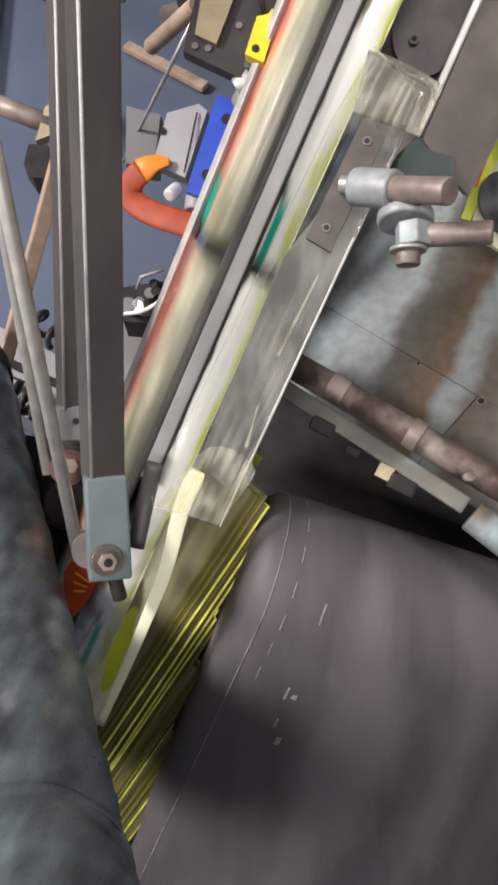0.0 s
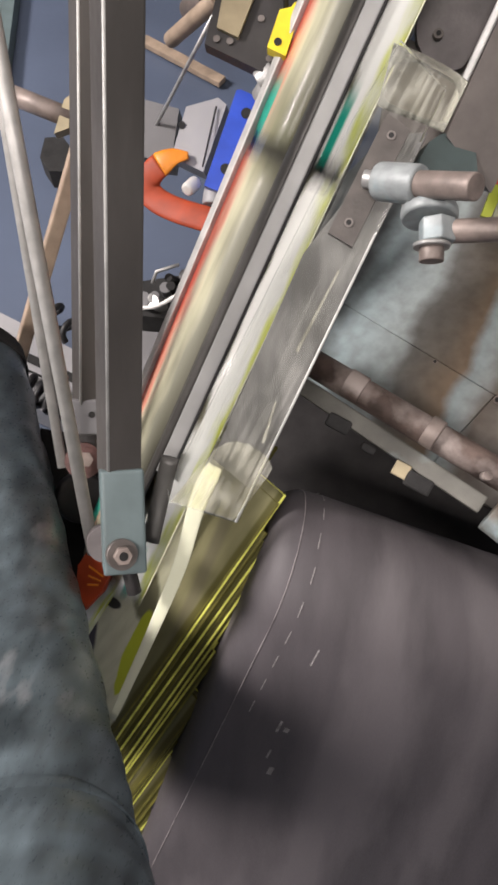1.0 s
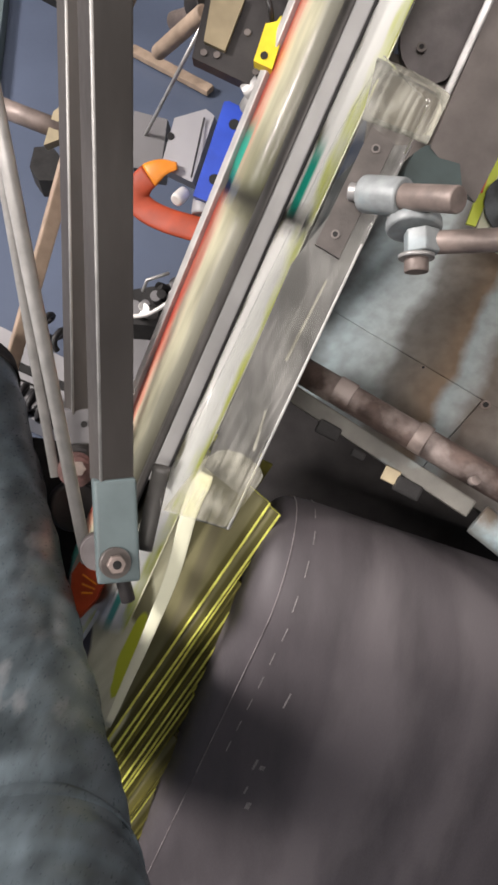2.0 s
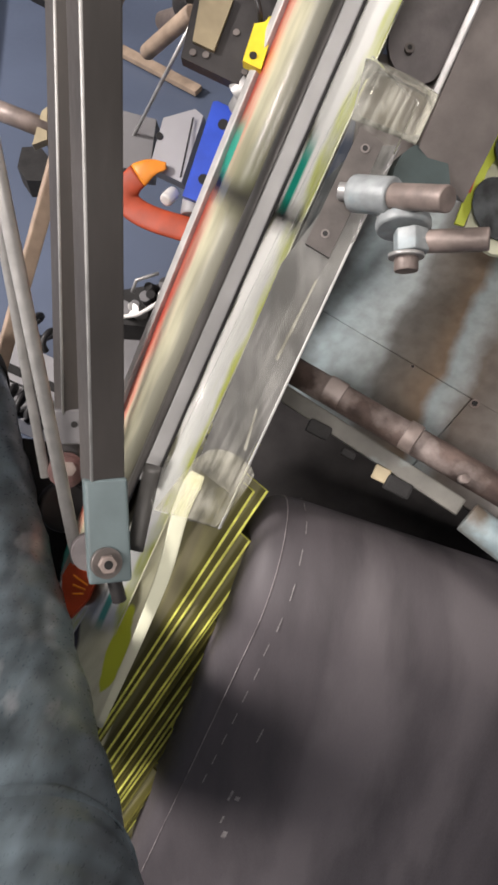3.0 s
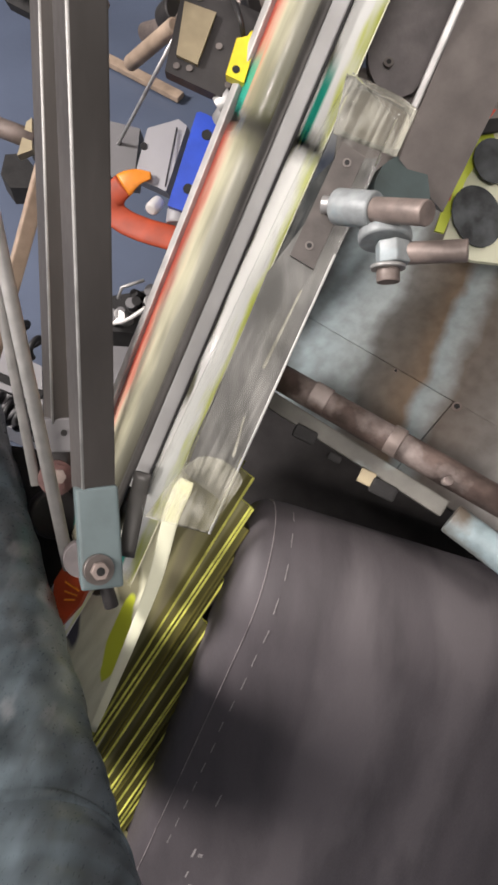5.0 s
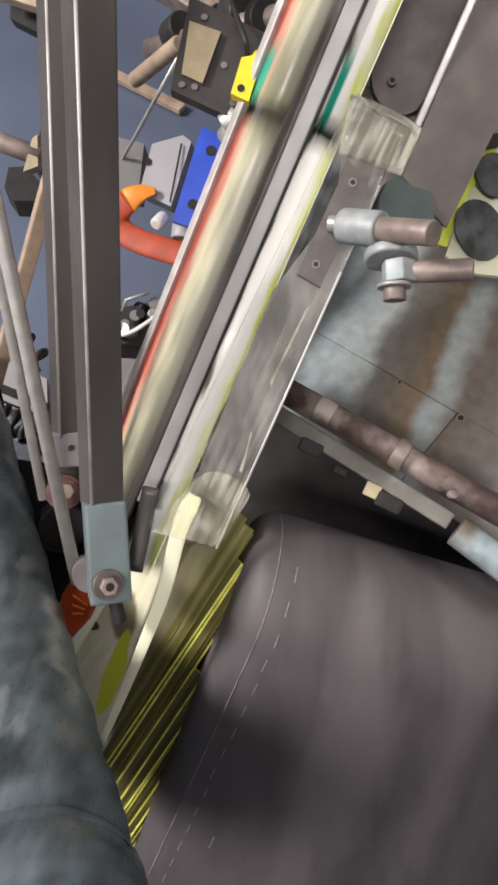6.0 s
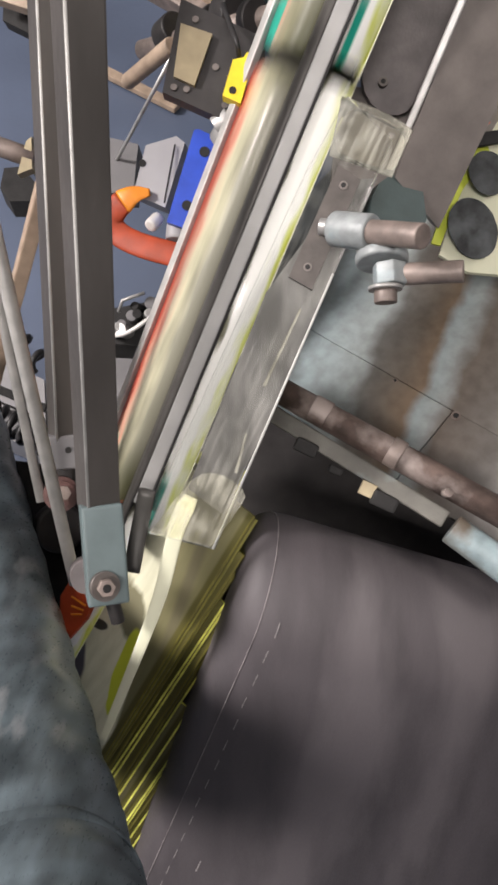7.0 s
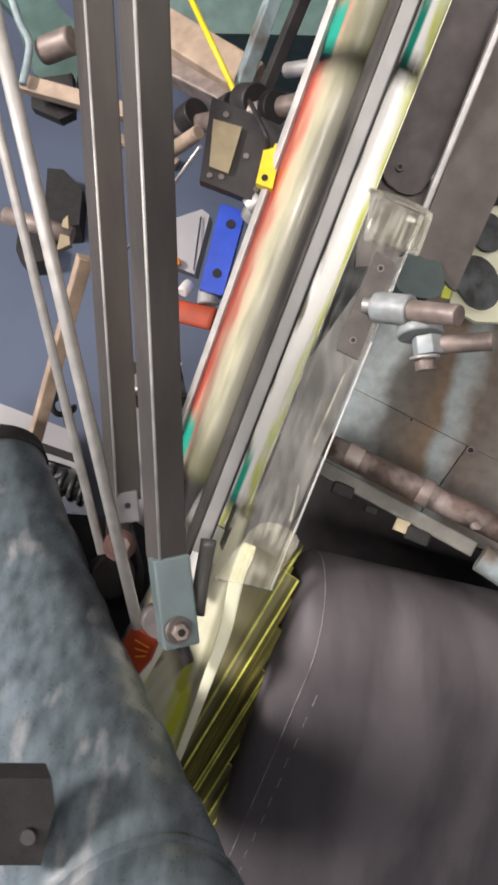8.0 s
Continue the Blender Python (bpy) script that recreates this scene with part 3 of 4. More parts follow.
        bm.faces.new((rows[i][-1], low[i][1], low[i + 1][1], rows[i + 1][-1]))
    return bm


belt = thing("conveyor_belt", "wide black rubber conveyor belt over an end roller", "conveyor")
part("belt", belt_sheet(-0.013, 0.5, 0, crown=1), BELT, belt)
part("seam", belt_sheet(0.0115, 0.0122, -0.0009), SEAM, belt, "pale worn seam line")
part("roller", rod(B0 - BNORM * ROLL + ACROSS * 0.004, B0 - BNORM * ROLL + ACROSS * 0.48, ROLL - 0.067, 32), COVER_BLACK, belt)
BELT_SPEED = 0.052
MARKS = []
rnd = random.Random(5)
for k in range(15):
    d0, w, ln, wd = 0.048 - 0.031 * k, 0.029, 0.015, 0.0009
    MARKS.append((part("scuff", bar(Vector((-ln / 2, 0, 0)), Vector((ln / 2, 0, 0)), wd, 0.0003, Vector((0, 0, 1)), 0), CHALK, belt, "pale chalk dash"), d0, w + rnd.uniform(-0.001, 0.001)))
for d0, w, ln, wd in ((0.063, 0.062, 0.016, 0.0025), (0.065, 0.070, 0.006, 0.005), (0.126, 0.076, 0.011, 0.005), (0.103, 0.066, 0.012, 0.002), (-0.032, 0.06, 0.02, 0.0015)):
    MARKS.append((part("scuff", bar(Vector((-ln / 2, 0, 0)), Vector((ln / 2, 0, 0)), wd, 0.0003, Vector((0, 0, 1)), 0.0002), CHALK, belt, "pale scuff"), d0, w))

# Fixed pale strip added in place of the gleam on passing spines.
part("tongue", sweep(smooth_path([Vector((0.0190, 0.2750, 0.4560)), Vector((0.0066, 0.2508, 0.4345)), Vector((-0.0060, 0.2094, 0.3948)), Vector((-0.0258, 0.1685, 0.3478)), Vector((-0.0467, 0.1254, 0.3097)), Vector((-0.0652, 0.0872, 0.2797))], 6), 0.009, 0.12, 20, radii=[min(0.006 + 0.001 * i, 0.0080 - 0.0045 * i / 30) for i in range(31)]), CREAM, CHUTE, "fixed pale strip standing in for the spine highlight")
# Fixed plate added in place of the orange print on the covers.
pad = thing("orange_print_plate", "orange-red plate standing in for the cover print below the clevis", "pad")
PAD = [Vector((-0.1057, 0.2326, 0.3183)), Vector((-0.0773, 0.2168, 0.3190)), Vector((-0.0879, 0.1972, 0.3066)), Vector((-0.1060, 0.1802, 0.2919)), Vector((-0.1146, 0.1981, 0.2971)), Vector((-0.1141, 0.2210, 0.3070))]
part("plate", slab(PAD, 0.008, 0.002), ORANGE, pad)
# Bright bars stand in for marks within that print.
for k in (0.3, 0.5, 0.68):
    part("scratch", bar(PAD[0].lerp(PAD[3], k * 0.8) + Vector((0.004, -0.001, 0.0035)), PAD[1].lerp(PAD[2], k) + Vector((-0.006, -0.001, 0.0015)), 0.0016, 0.001, facing(PAD)[1], 0), ORANGE_TIP, pad, "bright stroke standing in for the print")
pr = thing("pinch_roller", "small red roller with a white cap under the chute", "roller")
part("roller", rod(Vector((-0.0561, 0.3157, 0.3045)), Vector((-0.0485, 0.3479, 0.3302)), 0.011, 24, 0.003), RED, pr)
part("cap", rod(Vector((-0.0485, 0.3479, 0.3302)), Vector((-0.0396, 0.3608, 0.3416)), 0.0135, 24, 0.004), WHITE, pr, "white plastic cap")

# ---- rusty cross bars beside the belt ----
cb = thing("cross_bar", "rusty round cross bar with flaking paint", "bar", "cross bars")
part("shaft", rod(Vector((0.0794, 0.4238, 0.3935)), Vector((0.3122, 0.2778, 0.4067)), 0.0135, 28), RUST, cb)
part("collar", rod(Vector((0.2001, 0.3446, 0.4083)), Vector((0.2111, 0.3377, 0.4086)), 0.0146, 28, 0.001), BROWN_STEEL, cb)
part("collar", rod(Vector((0.1284, 0.3911, 0.4012)), Vector((0.1445, 0.3821, 0.4006)), 0.0140, 28, 0.001), RUST, cb)
part("stub", rod(Vector((0.2464, 0.2998, 0.4160)), Vector((0.2473, 0.2971, 0.4257)), 0.004, 16), RUST, cb)
lb = thing("lower_bar", "pale blue flat bar with dirt and black clips", "bar", "cross bars")
part("flat", bar(Vector((0.0812, 0.4035, 0.3734)), Vector((0.2551, 0.2858, 0.3822)), 0.017, 0.012, Vector((-0.0102, -0.4136, 0.9104)), 0.002), DIRTY_BLUE, lb)
part("end_pipe", rod(Vector((0.2591, 0.2774, 0.3839)), Vector((0.3303, 0.2220, 0.3816)), 0.015, 28, 0.002), PALE_BLUE, lb)
for q, w in ((Vector((0.1244, 0.3580, 0.3806)), .02), (Vector((0.1530, 0.3361, 0.3765)), .012), (Vector((0.1985, 0.3048, 0.3793)), .022)):
    w *= 0.75
    part("clip", bar(q - Vector((0.9986, 0.0429, 0.0306)) * w * 0.7 + Vector((-0.0517, 0.9094, 0.4126)) * w * 0.3, q + Vector((0.9986, 0.0429, 0.0306)) * w * 0.7 - Vector((-0.0517, 0.9094, 0.4126)) * w * 0.4, w * 0.9, 0.012, Vector((-0.0102, -0.4136, 0.9104)), 0.003), BLACK, lb)
part("tag", bar(Vector((0.1758, 0.3179, 0.3816)), Vector((0.1899, 0.3115, 0.3811)), 0.014, 0.006, Vector((-0.0102, -0.4136, 0.9104)), 0.001), BRASS, lb)

# ---- sheet-metal body behind the cross bars ----
def streaked():
    """Sheet metal with broad worn bands of pale blue paint between bare brown ones, running up the panel, and shadow
    painted in at its left end.
    """
    m = bpy.data.materials.new("streaked_blue_sheet_metal")
    m.use_nodes = True
    t, p = m.node_tree, m.node_tree.nodes["Principled BSDF"]
    n = lambda kind: t.nodes.new("ShaderNode" + kind)

    def maths(kind, a, b):
        q = n("Math")
        q.operation = kind
        for k, v in enumerate((a, b)):
            if isinstance(v, float):
                q.inputs[k].default_value = v
            else:
                t.links.new(v, q.inputs[k])
        return q.outputs[0]

    co, sep, wob, ns = n("TexCoord"), n("SeparateXYZ"), n("TexNoise"), n("TexNoise")
    t.links.new(co.outputs["Object"], sep.inputs[0])
    wob.inputs["Scale"].default_value, wob.inputs["Detail"].default_value = 16, 6
    ns.inputs["Scale"].default_value, ns.inputs["Detail"].default_value = 55, 8
    for q in (wob, ns):
        t.links.new(co.outputs["Object"], q.inputs["Vector"])
    x = maths("ADD", sep.outputs["X"], maths("MULTIPLY", sep.outputs["Y"], 0.3))
    x = maths("ADD", x, maths("MULTIPLY", maths("SUBTRACT", wob.outputs["Fac"], 0.5), 0.045))
    rr, ramp = n("MapRange"), n("ValToRGB")
    rr.inputs["From Min"].default_value, rr.inputs["From Max"].default_value = -0.2, 0.2
    t.links.new(x, rr.inputs["Value"])
    t.links.new(rr.outputs[0], ramp.inputs["Fac"])
    e = ramp.color_ramp.elements
    # Dark first stop paints in the shadow left of the bands.
    e[0].position, e[0].color = 0.12, (0.045, 0.05, 0.052, 1)
    e[1].position, e[1].color = 1.0, (0.27, 0.265, 0.26, 1)
    for pos, col in ((0.20, (0.30, 0.36, 0.375)), (0.36, (0.36, 0.40, 0.40)), (0.41, (0.15, 0.145, 0.135)), (0.50, (0.16, 0.135, 0.11)), (0.565, (0.20, 0.145, 0.10)), (0.60, (0.33, 0.38, 0.39)), (0.64, (0.34, 0.37, 0.37)), (0.69, (0.16, 0.135, 0.115)), (0.80, (0.17, 0.155, 0.14))):
        e.new(pos).color = (*col, 1)
    spots, mix = n("ValToRGB"), n("MixRGB")
    spots.color_ramp.elements[0].position, spots.color_ramp.elements[1].position = 0.36, 0.62
    spots.color_ramp.elements[0].color, spots.color_ramp.elements[1].color = (0.55, 0.50, 0.46, 1), (1.1, 1.1, 1.1, 1)
    t.links.new(ns.outputs["Fac"], spots.inputs["Fac"])
    mix.blend_type, mix.inputs["Fac"].default_value = "MULTIPLY", 0.4
    t.links.new(ramp.outputs["Color"], mix.inputs["Color1"])
    t.links.new(spots.outputs["Color"], mix.inputs["Color2"])
    t.links.new(mix.outputs["Color"], p.inputs["Base Color"])
    p.inputs["Roughness"].default_value, p.inputs["Metallic"].default_value = 0.45, 0.0
    b = n("Bump")
    b.inputs["Strength"].default_value, b.inputs["Distance"].default_value = 0.2, 0.002
    t.links.new(ns.outputs["Fac"], b.inputs["Height"])
    t.links.new(b.outputs[0], p.inputs["Normal"])
    return m


SHEET = streaked()
S0, S1, S2 = Vector((0.2487, 0.4973, 0.2751)), Vector((0.3376, 0.4174, 0.3056)), Vector((0.3043, 0.6595, 0.2834))
sx = (S1 - S0).normalized()
sn = sx.cross(S2 - S0).normalized()
if sn.dot(Vector((-0.0102, -0.4136, 0.9104))) < 0:
    sn = -sn
sy = sn.cross(sx)
sheet_m = Matrix((sx, sy, sn)).transposed().to_4x4()
sheet_m.translation = S0
body = thing("machine_body", "streaked pale blue and rust-brown sheet-metal machine body", "machine body")


def panel(x0, y0, x1, y1, lift):
    bm = bmesh.new()
    bmesh.ops.create_cube(bm, size=1.0)
    bmesh.ops.transform(bm, matrix=Matrix.Translation(((x0 + x1) / 2, (y0 + y1) / 2, lift - 0.004)) @ Matrix.Diagonal((x1 - x0, y1 - y0, 0.008, 1)), verts=bm.verts)
    soften(bm, 0.0015)
    ob = part("panel", bm, SHEET, body)
    ob.matrix_basis = sheet_m
    return ob


panel(-0.30, 0.0, 0.30, 0.50, 0.0)
panel(-0.30, -0.11, 0.076, -0.0015, 0.002)
panel(0.0775, -0.11, 0.30, -0.0015, 0.004)
for q, r, h in ((Vector((0.3012, 0.4389, 0.3095)), 0.0055, 0.006), (Vector((0.2425, 0.4962, 0.2789)), 0.003, 0.002), (Vector((0.1663, 0.5394, 0.2493)), 0.0025, 0.001), (Vector((0.1592, 0.5669, 0.2507)), 0.003, 0.001)):
    q = q - sn * (q - S0).dot(sn)
    part("stud", disc(q, r, h, sn), BROWN_STEEL, body)
    part("bore", disc(q + sn * h, r * 0.6, 0.0005, sn), BLACK, body)
part("base", slab([Vector((-0.0007, 0.3240, 0.1715)), Vector((0.0181, 0.5606, 0.1584)), Vector((0.4821, 0.5702, 0.1899)), Vector((0.4505, 0.2914, 0.1728))], 0.05), COVER_BLACK, body)

# ---- printed carton beyond the beam ----
carton = thing("printed_carton", "cream carton sheet with lime, red and slate shapes", "carton")
part("sheet", slab([Vector((0.2647, 0.5693, 0.4178)), Vector((0.2898, 0.6417, 0.4400)), Vector((0.3298, 0.7165, 0.4634)), Vector((0.3895, 0.7190, 0.4652)), Vector((0.3851, 0.5415, 0.4175)), Vector((0.2944, 0.5503, 0.4150))], 0.006, 0.001), CREAM, carton)
part("lime_band", slab([Vector((0.2552, 0.5771, 0.4267)), Vector((0.2819, 0.6592, 0.4566)), Vector((0.3104, 0.6922, 0.4686)), Vector((0.3172, 0.6754, 0.4611)), Vector((0.2875, 0.6328, 0.4447)), Vector((0.2651, 0.5754, 0.4260))], 0.003, 0.0005), LIME, carton)
part("red_band", slab([Vector((0.2631, 0.6076, 0.4373)), Vector((0.2814, 0.6672, 0.4602)), Vector((0.3010, 0.7025, 0.4732)), Vector((0.3174, 0.7032, 0.4737)), Vector((0.2902, 0.6676, 0.4605)), Vector((0.2701, 0.6079, 0.4376))], 0.003, 0.0005), RED, carton)


def oval(c, a, b, tilt, thick=0.0015, sides=28):
    u = Vector((0.9986, 0.0429, 0.0306)) * math.cos(tilt) + Vector((-0.0517, 0.9094, 0.4126)) * math.sin(tilt)
    v = Vector((-0.0102, -0.4136, 0.9104)).cross(u)
    wob = random.Random(3)
    return slab([c + u * (a * math.cos(k)) * wob.uniform(0.97, 1.03) + v * (b * math.sin(k)) for k in (2 * math.pi * i / sides for i in range(sides))], thick, 0)


part("slate_oval", oval(Vector((0.2966, 0.5876, 0.4396)), 0.025, 0.033, 0.35), SLATE, carton)
part("slate_oval", oval(Vector((0.3122, 0.6437, 0.4609)), 0.020, 0.024, 0.35), SLATE, carton)
part("strap", bar(Vector((0.2873, 0.6750, 0.4715)), Vector((0.3332, 0.6823, 0.4753)), 0.014, 0.006), BLACK, carton)

# ---- sensor box with yellow connector, beside the chute ----
SF = [Vector((-0.0060, 0.7048, 0.5952)), Vector((0.0719, 0.6722, 0.5825)), Vector((-0.0207, 0.6267, 0.5598))]
sb = thing("sensor_box", "black sensor box with khaki plate and yellow connector", "sensor box")
part("box", slab([Vector((-0.0060, 0.7048, 0.5952)), Vector((0.0719, 0.6722, 0.5825)), Vector((0.0716, 0.6536, 0.5741)), Vector((0.0511, 0.6047, 0.5517)), Vector((0.0452, 0.6008, 0.5498)), Vector((-0.0207, 0.6267, 0.5598))], 0.014, 0.003), COVER_BLACK, sb)
part("khaki_plate", slab([Vector((-0.0052, 0.6795, 0.5894)), Vector((0.0235, 0.6710, 0.5863)), Vector((0.0086, 0.6281, 0.5666)), Vector((-0.0105, 0.6355, 0.5695))], 0.004, 0.0008), BRASS, sb)
part("connector", slab([Vector((0.0431, 0.6338, 0.5898)), Vector((0.0524, 0.6359, 0.5909)), Vector((0.0552, 0.6400, 0.5928)), Vector((0.0616, 0.6388, 0.5925)), Vector((0.0595, 0.6298, 0.5884)), Vector((0.0509, 0.5985, 0.5741)), Vector((0.0349, 0.6049, 0.5766))], 0.011, 0.0015), YELLOW, sb, "yellow plastic connector")
part("connector_hole", lay(Vector((0.0436, 0.6087, 0.5791)), [Vector((0.0431, 0.6338, 0.5898)), Vector((0.0616, 0.6388, 0.5925)), Vector((0.0349, 0.6049, 0.5766))], 0.0033), BLACK, sb)
part("cable", sweep(smooth_path([Vector((0.0483, 0.6403, 0.5873)), Vector((0.0462, 0.6419, 0.5989)), Vector((0.0417, 0.6576, 0.6004)), Vector((0.0319, 0.7021, 0.5927))]), 0.0024), RUBBER, sb, "thin grey cable")
for q in (Vector((-0.0104, 0.6294, 0.5640)), Vector((0.0013, 0.6278, 0.5636)), Vector((0.0076, 0.6860, 0.5898)), Vector((0.0270, 0.6465, 0.5726)), Vector((0.0364, 0.6152, 0.5588)), Vector((0.0443, 0.6084, 0.5559))):
    part("screw", lay(q, SF, 0.003, 0.0012), PLATE_STEEL, sb)
part("fixing", rod(Vector((0.0284, 0.6074, 0.5392)), Vector((0.0416, 0.6131, 0.5475)), 0.010, 20, 0.001), STEEL, sb)
part("fixing", rod(Vector((0.0318, 0.6198, 0.5119)), Vector((0.0382, 0.6217, 0.5239)), 0.012, 20, 0.001), STEEL, sb)

# ---- blue bracket, grey valve and orange clip below the chute ----
bb = thing("blue_bracket", "glossy blue plastic bracket with two holes", "bracket")
part("bracket", slab([Vector((0.0007, 0.6884, 0.4630)), Vector((0.0055, 0.6890, 0.4634)), Vector((0.0275, 0.6803, 0.4600)), Vector((0.0288, 0.6759, 0.4581)), Vector((0.0018, 0.5962, 0.4151)), Vector((-0.0018, 0.5944, 0.4142)), Vector((-0.0263, 0.6021, 0.4170))], 0.03, 0.003), BLUE, bb)
BF = [Vector((0.0007, 0.6884, 0.4630)), Vector((0.0275, 0.6803, 0.4600)), Vector((-0.0263, 0.6021, 0.4170))]
for q in (Vector((0.0124, 0.6669, 0.4542)), Vector((-0.0050, 0.6172, 0.4265))):
    part("hole", lay(q, BF, 0.0055), BLACK, bb)
part("foot", rod(Vector((-0.0156, 0.6138, 0.3984)), Vector((-0.0168, 0.5984, 0.3915)), 0.013, 20, 0.002), GREY_BOX, bb)
gv = thing("grey_valve", "light grey metal valve box with white knob", "valve")
part("box", slab([Vector((-0.0564, 0.7031, 0.4266)), Vector((-0.0215, 0.7120, 0.4314)), Vector((-0.0118, 0.7054, 0.4287)), Vector((-0.0330, 0.6429, 0.3946)), Vector((-0.0692, 0.6596, 0.3957))], 0.04, 0.002), GREY_BOX, gv)
part("lid_gap", bar(Vector((-0.0227, 0.7016, 0.4300)), Vector((-0.0332, 0.6433, 0.4003)), 0.002, 0.002), BLACK, gv)
part("knob", rod(Vector((-0.0389, 0.6288, 0.3936)), Vector((-0.0472, 0.6125, 0.3970)), 0.0075, 20, 0.003), WHITE, gv, "round white plastic knob")
for q in (Vector((-0.0189, 0.6949, 0.4238)), Vector((-0.0594, 0.6847, 0.4182))):
    part("screw", lay(q, [Vector((-0.0564, 0.7031, 0.4266)), Vector((-0.0215, 0.7120, 0.4314)), Vector((-0.0692, 0.6596, 0.3957))], 0.004), BLACK, gv)
part("back_box", slab([Vector((-0.1224, 0.7912, 0.3549)), Vector((-0.0795, 0.7826, 0.3520)), Vector((-0.0842, 0.7242, 0.3257)), Vector((-0.1197, 0.7266, 0.3259))], 0.05, 0.002), MID_GREY, gv)
clip = smooth_path([Vector((-0.0494, 0.6544, 0.4049)), Vector((-0.0681, 0.6511, 0.4029)), Vector((-0.0868, 0.6416, 0.3927)), Vector((-0.0935, 0.6299, 0.3818)), Vector((-0.0840, 0.6173, 0.3764)), Vector((-0.0566, 0.5996, 0.3801)), Vector((-0.0103, 0.5761, 0.3926))], 8)
hook = thing("spring_clip", "bright orange curved spring clip", "clip")
widths = [0.004 + 0.010 * min(1, i / 12) for i in range(len(clip))]
part("arm", sweep(clip[13:], 0.014, 0.24, 16, radii=widths[13:]), ORANGE, hook)
part("tip", sweep(clip[:14], 0.014, 0.24, 16, radii=widths[:14]), ORANGE_TIP, hook, "worn bright orange tip")
tagged(part("tie_wire", rod(Vector((-0.0201, 0.7005, 0.5359)), Vector((-0.1398, 0.7902, 0.2662)), 0.0022, 10), STEEL), "thin steel tie wire", "wire")
tagged(part("guide_pin", rod(Vector((-0.0785, 0.7670, 0.4547)), Vector((-0.0212, 0.7321, 0.5282)), 0.0085, 20, 0.002), TAN), "tan round guide pin", "pin")
tagged(part("floor_slat", bar(Vector((-0.2479, 1.3485, 0.0120)), Vector((-0.0803, 1.2442, 0.0120)), 0.022, 0.012, Vector((0, 0, 1)), 0.002), TAN), "tan wooden slat lying on the floor", "slat")

# ---- frame and cables on the far side of the struts ----
left = thing("side_arm", "steel side arm with a pale khaki bracket", "arm")
part("arm", rod(Vector((-0.2660, 0.7219, 0.4153)), Vector((-0.1826, 0.6967, 0.4048)), 0.011, 20), BROWN_STEEL, left)
part("bracket", slab([Vector((-0.2005, 0.6737, 0.4051)), Vector((-0.1919, 0.7081, 0.4208)), Vector((-0.1860, 0.7129, 0.4231)), Vector((-0.1841, 0.6801, 0.4082))], 0.014, 0.001), BRASS, left)

tagged(part("diagonal_bar", bar(Vector((-0.1612, 0.6468, 0.4240)), Vector((-0.2699, 0.4994, 0.1861)), 0.017, 0.017, turned, 0.002), TAN), "pinkish-grey diagonal flat bar", "bar")
for corners, thick in (([Vector((-0.3788, 1.0455, 0.0400)), Vector((-0.3474, 1.0507, 0.0400)), Vector((-0.3166, 1.0113, 0.0400)), Vector((-0.3154, 0.9707, 0.0400)), Vector((-0.3566, 0.9688, 0.0400)), Vector((-0.3783, 0.9987, 0.0400))], 0.04), ([Vector((-0.3338, 1.1961, 0.0500)), Vector((-0.3025, 1.1927, 0.0500)), Vector((-0.2616, 1.1393, 0.0500)), Vector((-0.2623, 1.0484, 0.0500)), Vector((-0.3210, 1.0410, 0.0500)), Vector((-0.3483, 1.0866, 0.0500)), Vector((-0.3317, 1.1182, 0.0500))], 0.05)):
    tagged(part("rubber_pad", slab(corners, thick, 0.008, segments=3), BLACK), "thick black rubber pad lying on the floor", "pad", "rubber pads")
tray = thing("cable_tray", "light grey enclosure with dark slots", "enclosure")
part("top", slab([Vector((-0.3560, 0.6175, 0.1471)), Vector((-0.2206, 0.5658, 0.1252)), Vector((-0.2054, 0.4570, 0.1089)), Vector((-0.3380, 0.5035, 0.1285))], 0.09, 0.004), GREY_BOX, tray)
part("slot", bar(Vector((-0.3078, 0.5544, 0.1355)), Vector((-0.2128, 0.5217, 0.1217)), 0.012, 0.006), BLACK, tray)
part("slot", bar(Vector((-0.3215, 0.5416, 0.1328)), Vector((-0.2269, 0.5105, 0.1197)), 0.003, 0.006), BLACK, tray)


def coil(a, b, turns, r, wire):
    d = (b - a).normalized()
    u = d.cross(Vector((-0.0102, -0.4136, 0.9104))).normalized()
    v = d.cross(u)
    return sweep([a + (b - a) * (k / (turns * 14)) + u * (r * math.cos(k * 2 * math.pi / 14)) + v * (r * math.sin(k * 2 * math.pi / 14)) for k in range(turns * 14 + 1)], wire, 1, 8, Vector((0.13, 0.31, 0.94)))


for a, b, n, r, w in ((Vector((-0.2853, 0.5031, 0.1509)), Vector((-0.2006, 0.4625, 0.1334)), 6, 0.016, 0.0045), (Vector((-0.2681, 0.6327, 0.1331)), Vector((-0.2212, 0.5784, 0.1419)), 2, 0.013, 0.0045)):
    tagged(part("coiled_cable", coil(a, b, n, r, w), RUBBER), "coiled black rubber cable", "cable", "coiled cables")
conn = thing("connector_bank", "bank of black connectors with small fittings", "connectors")
part("housing", slab([Vector((-0.1474, 0.6853, 0.1254)), Vector((-0.0698, 0.7037, 0.1346)), Vector((-0.0543, 0.6199, 0.1297)), Vector((-0.1391, 0.6273, 0.1320))], 0.06, 0.004), BLACK, conn)
rnd = random.Random(11)
for k in range(9):
    q = Vector((-0.1308, 0.6665, 0.1390)).lerp(Vector((-0.0724, 0.6801, 0.1458)), k / 8) + Vector((-0.0517, 0.9094, 0.4126)) * rnd.uniform(-0.045, 0.01)
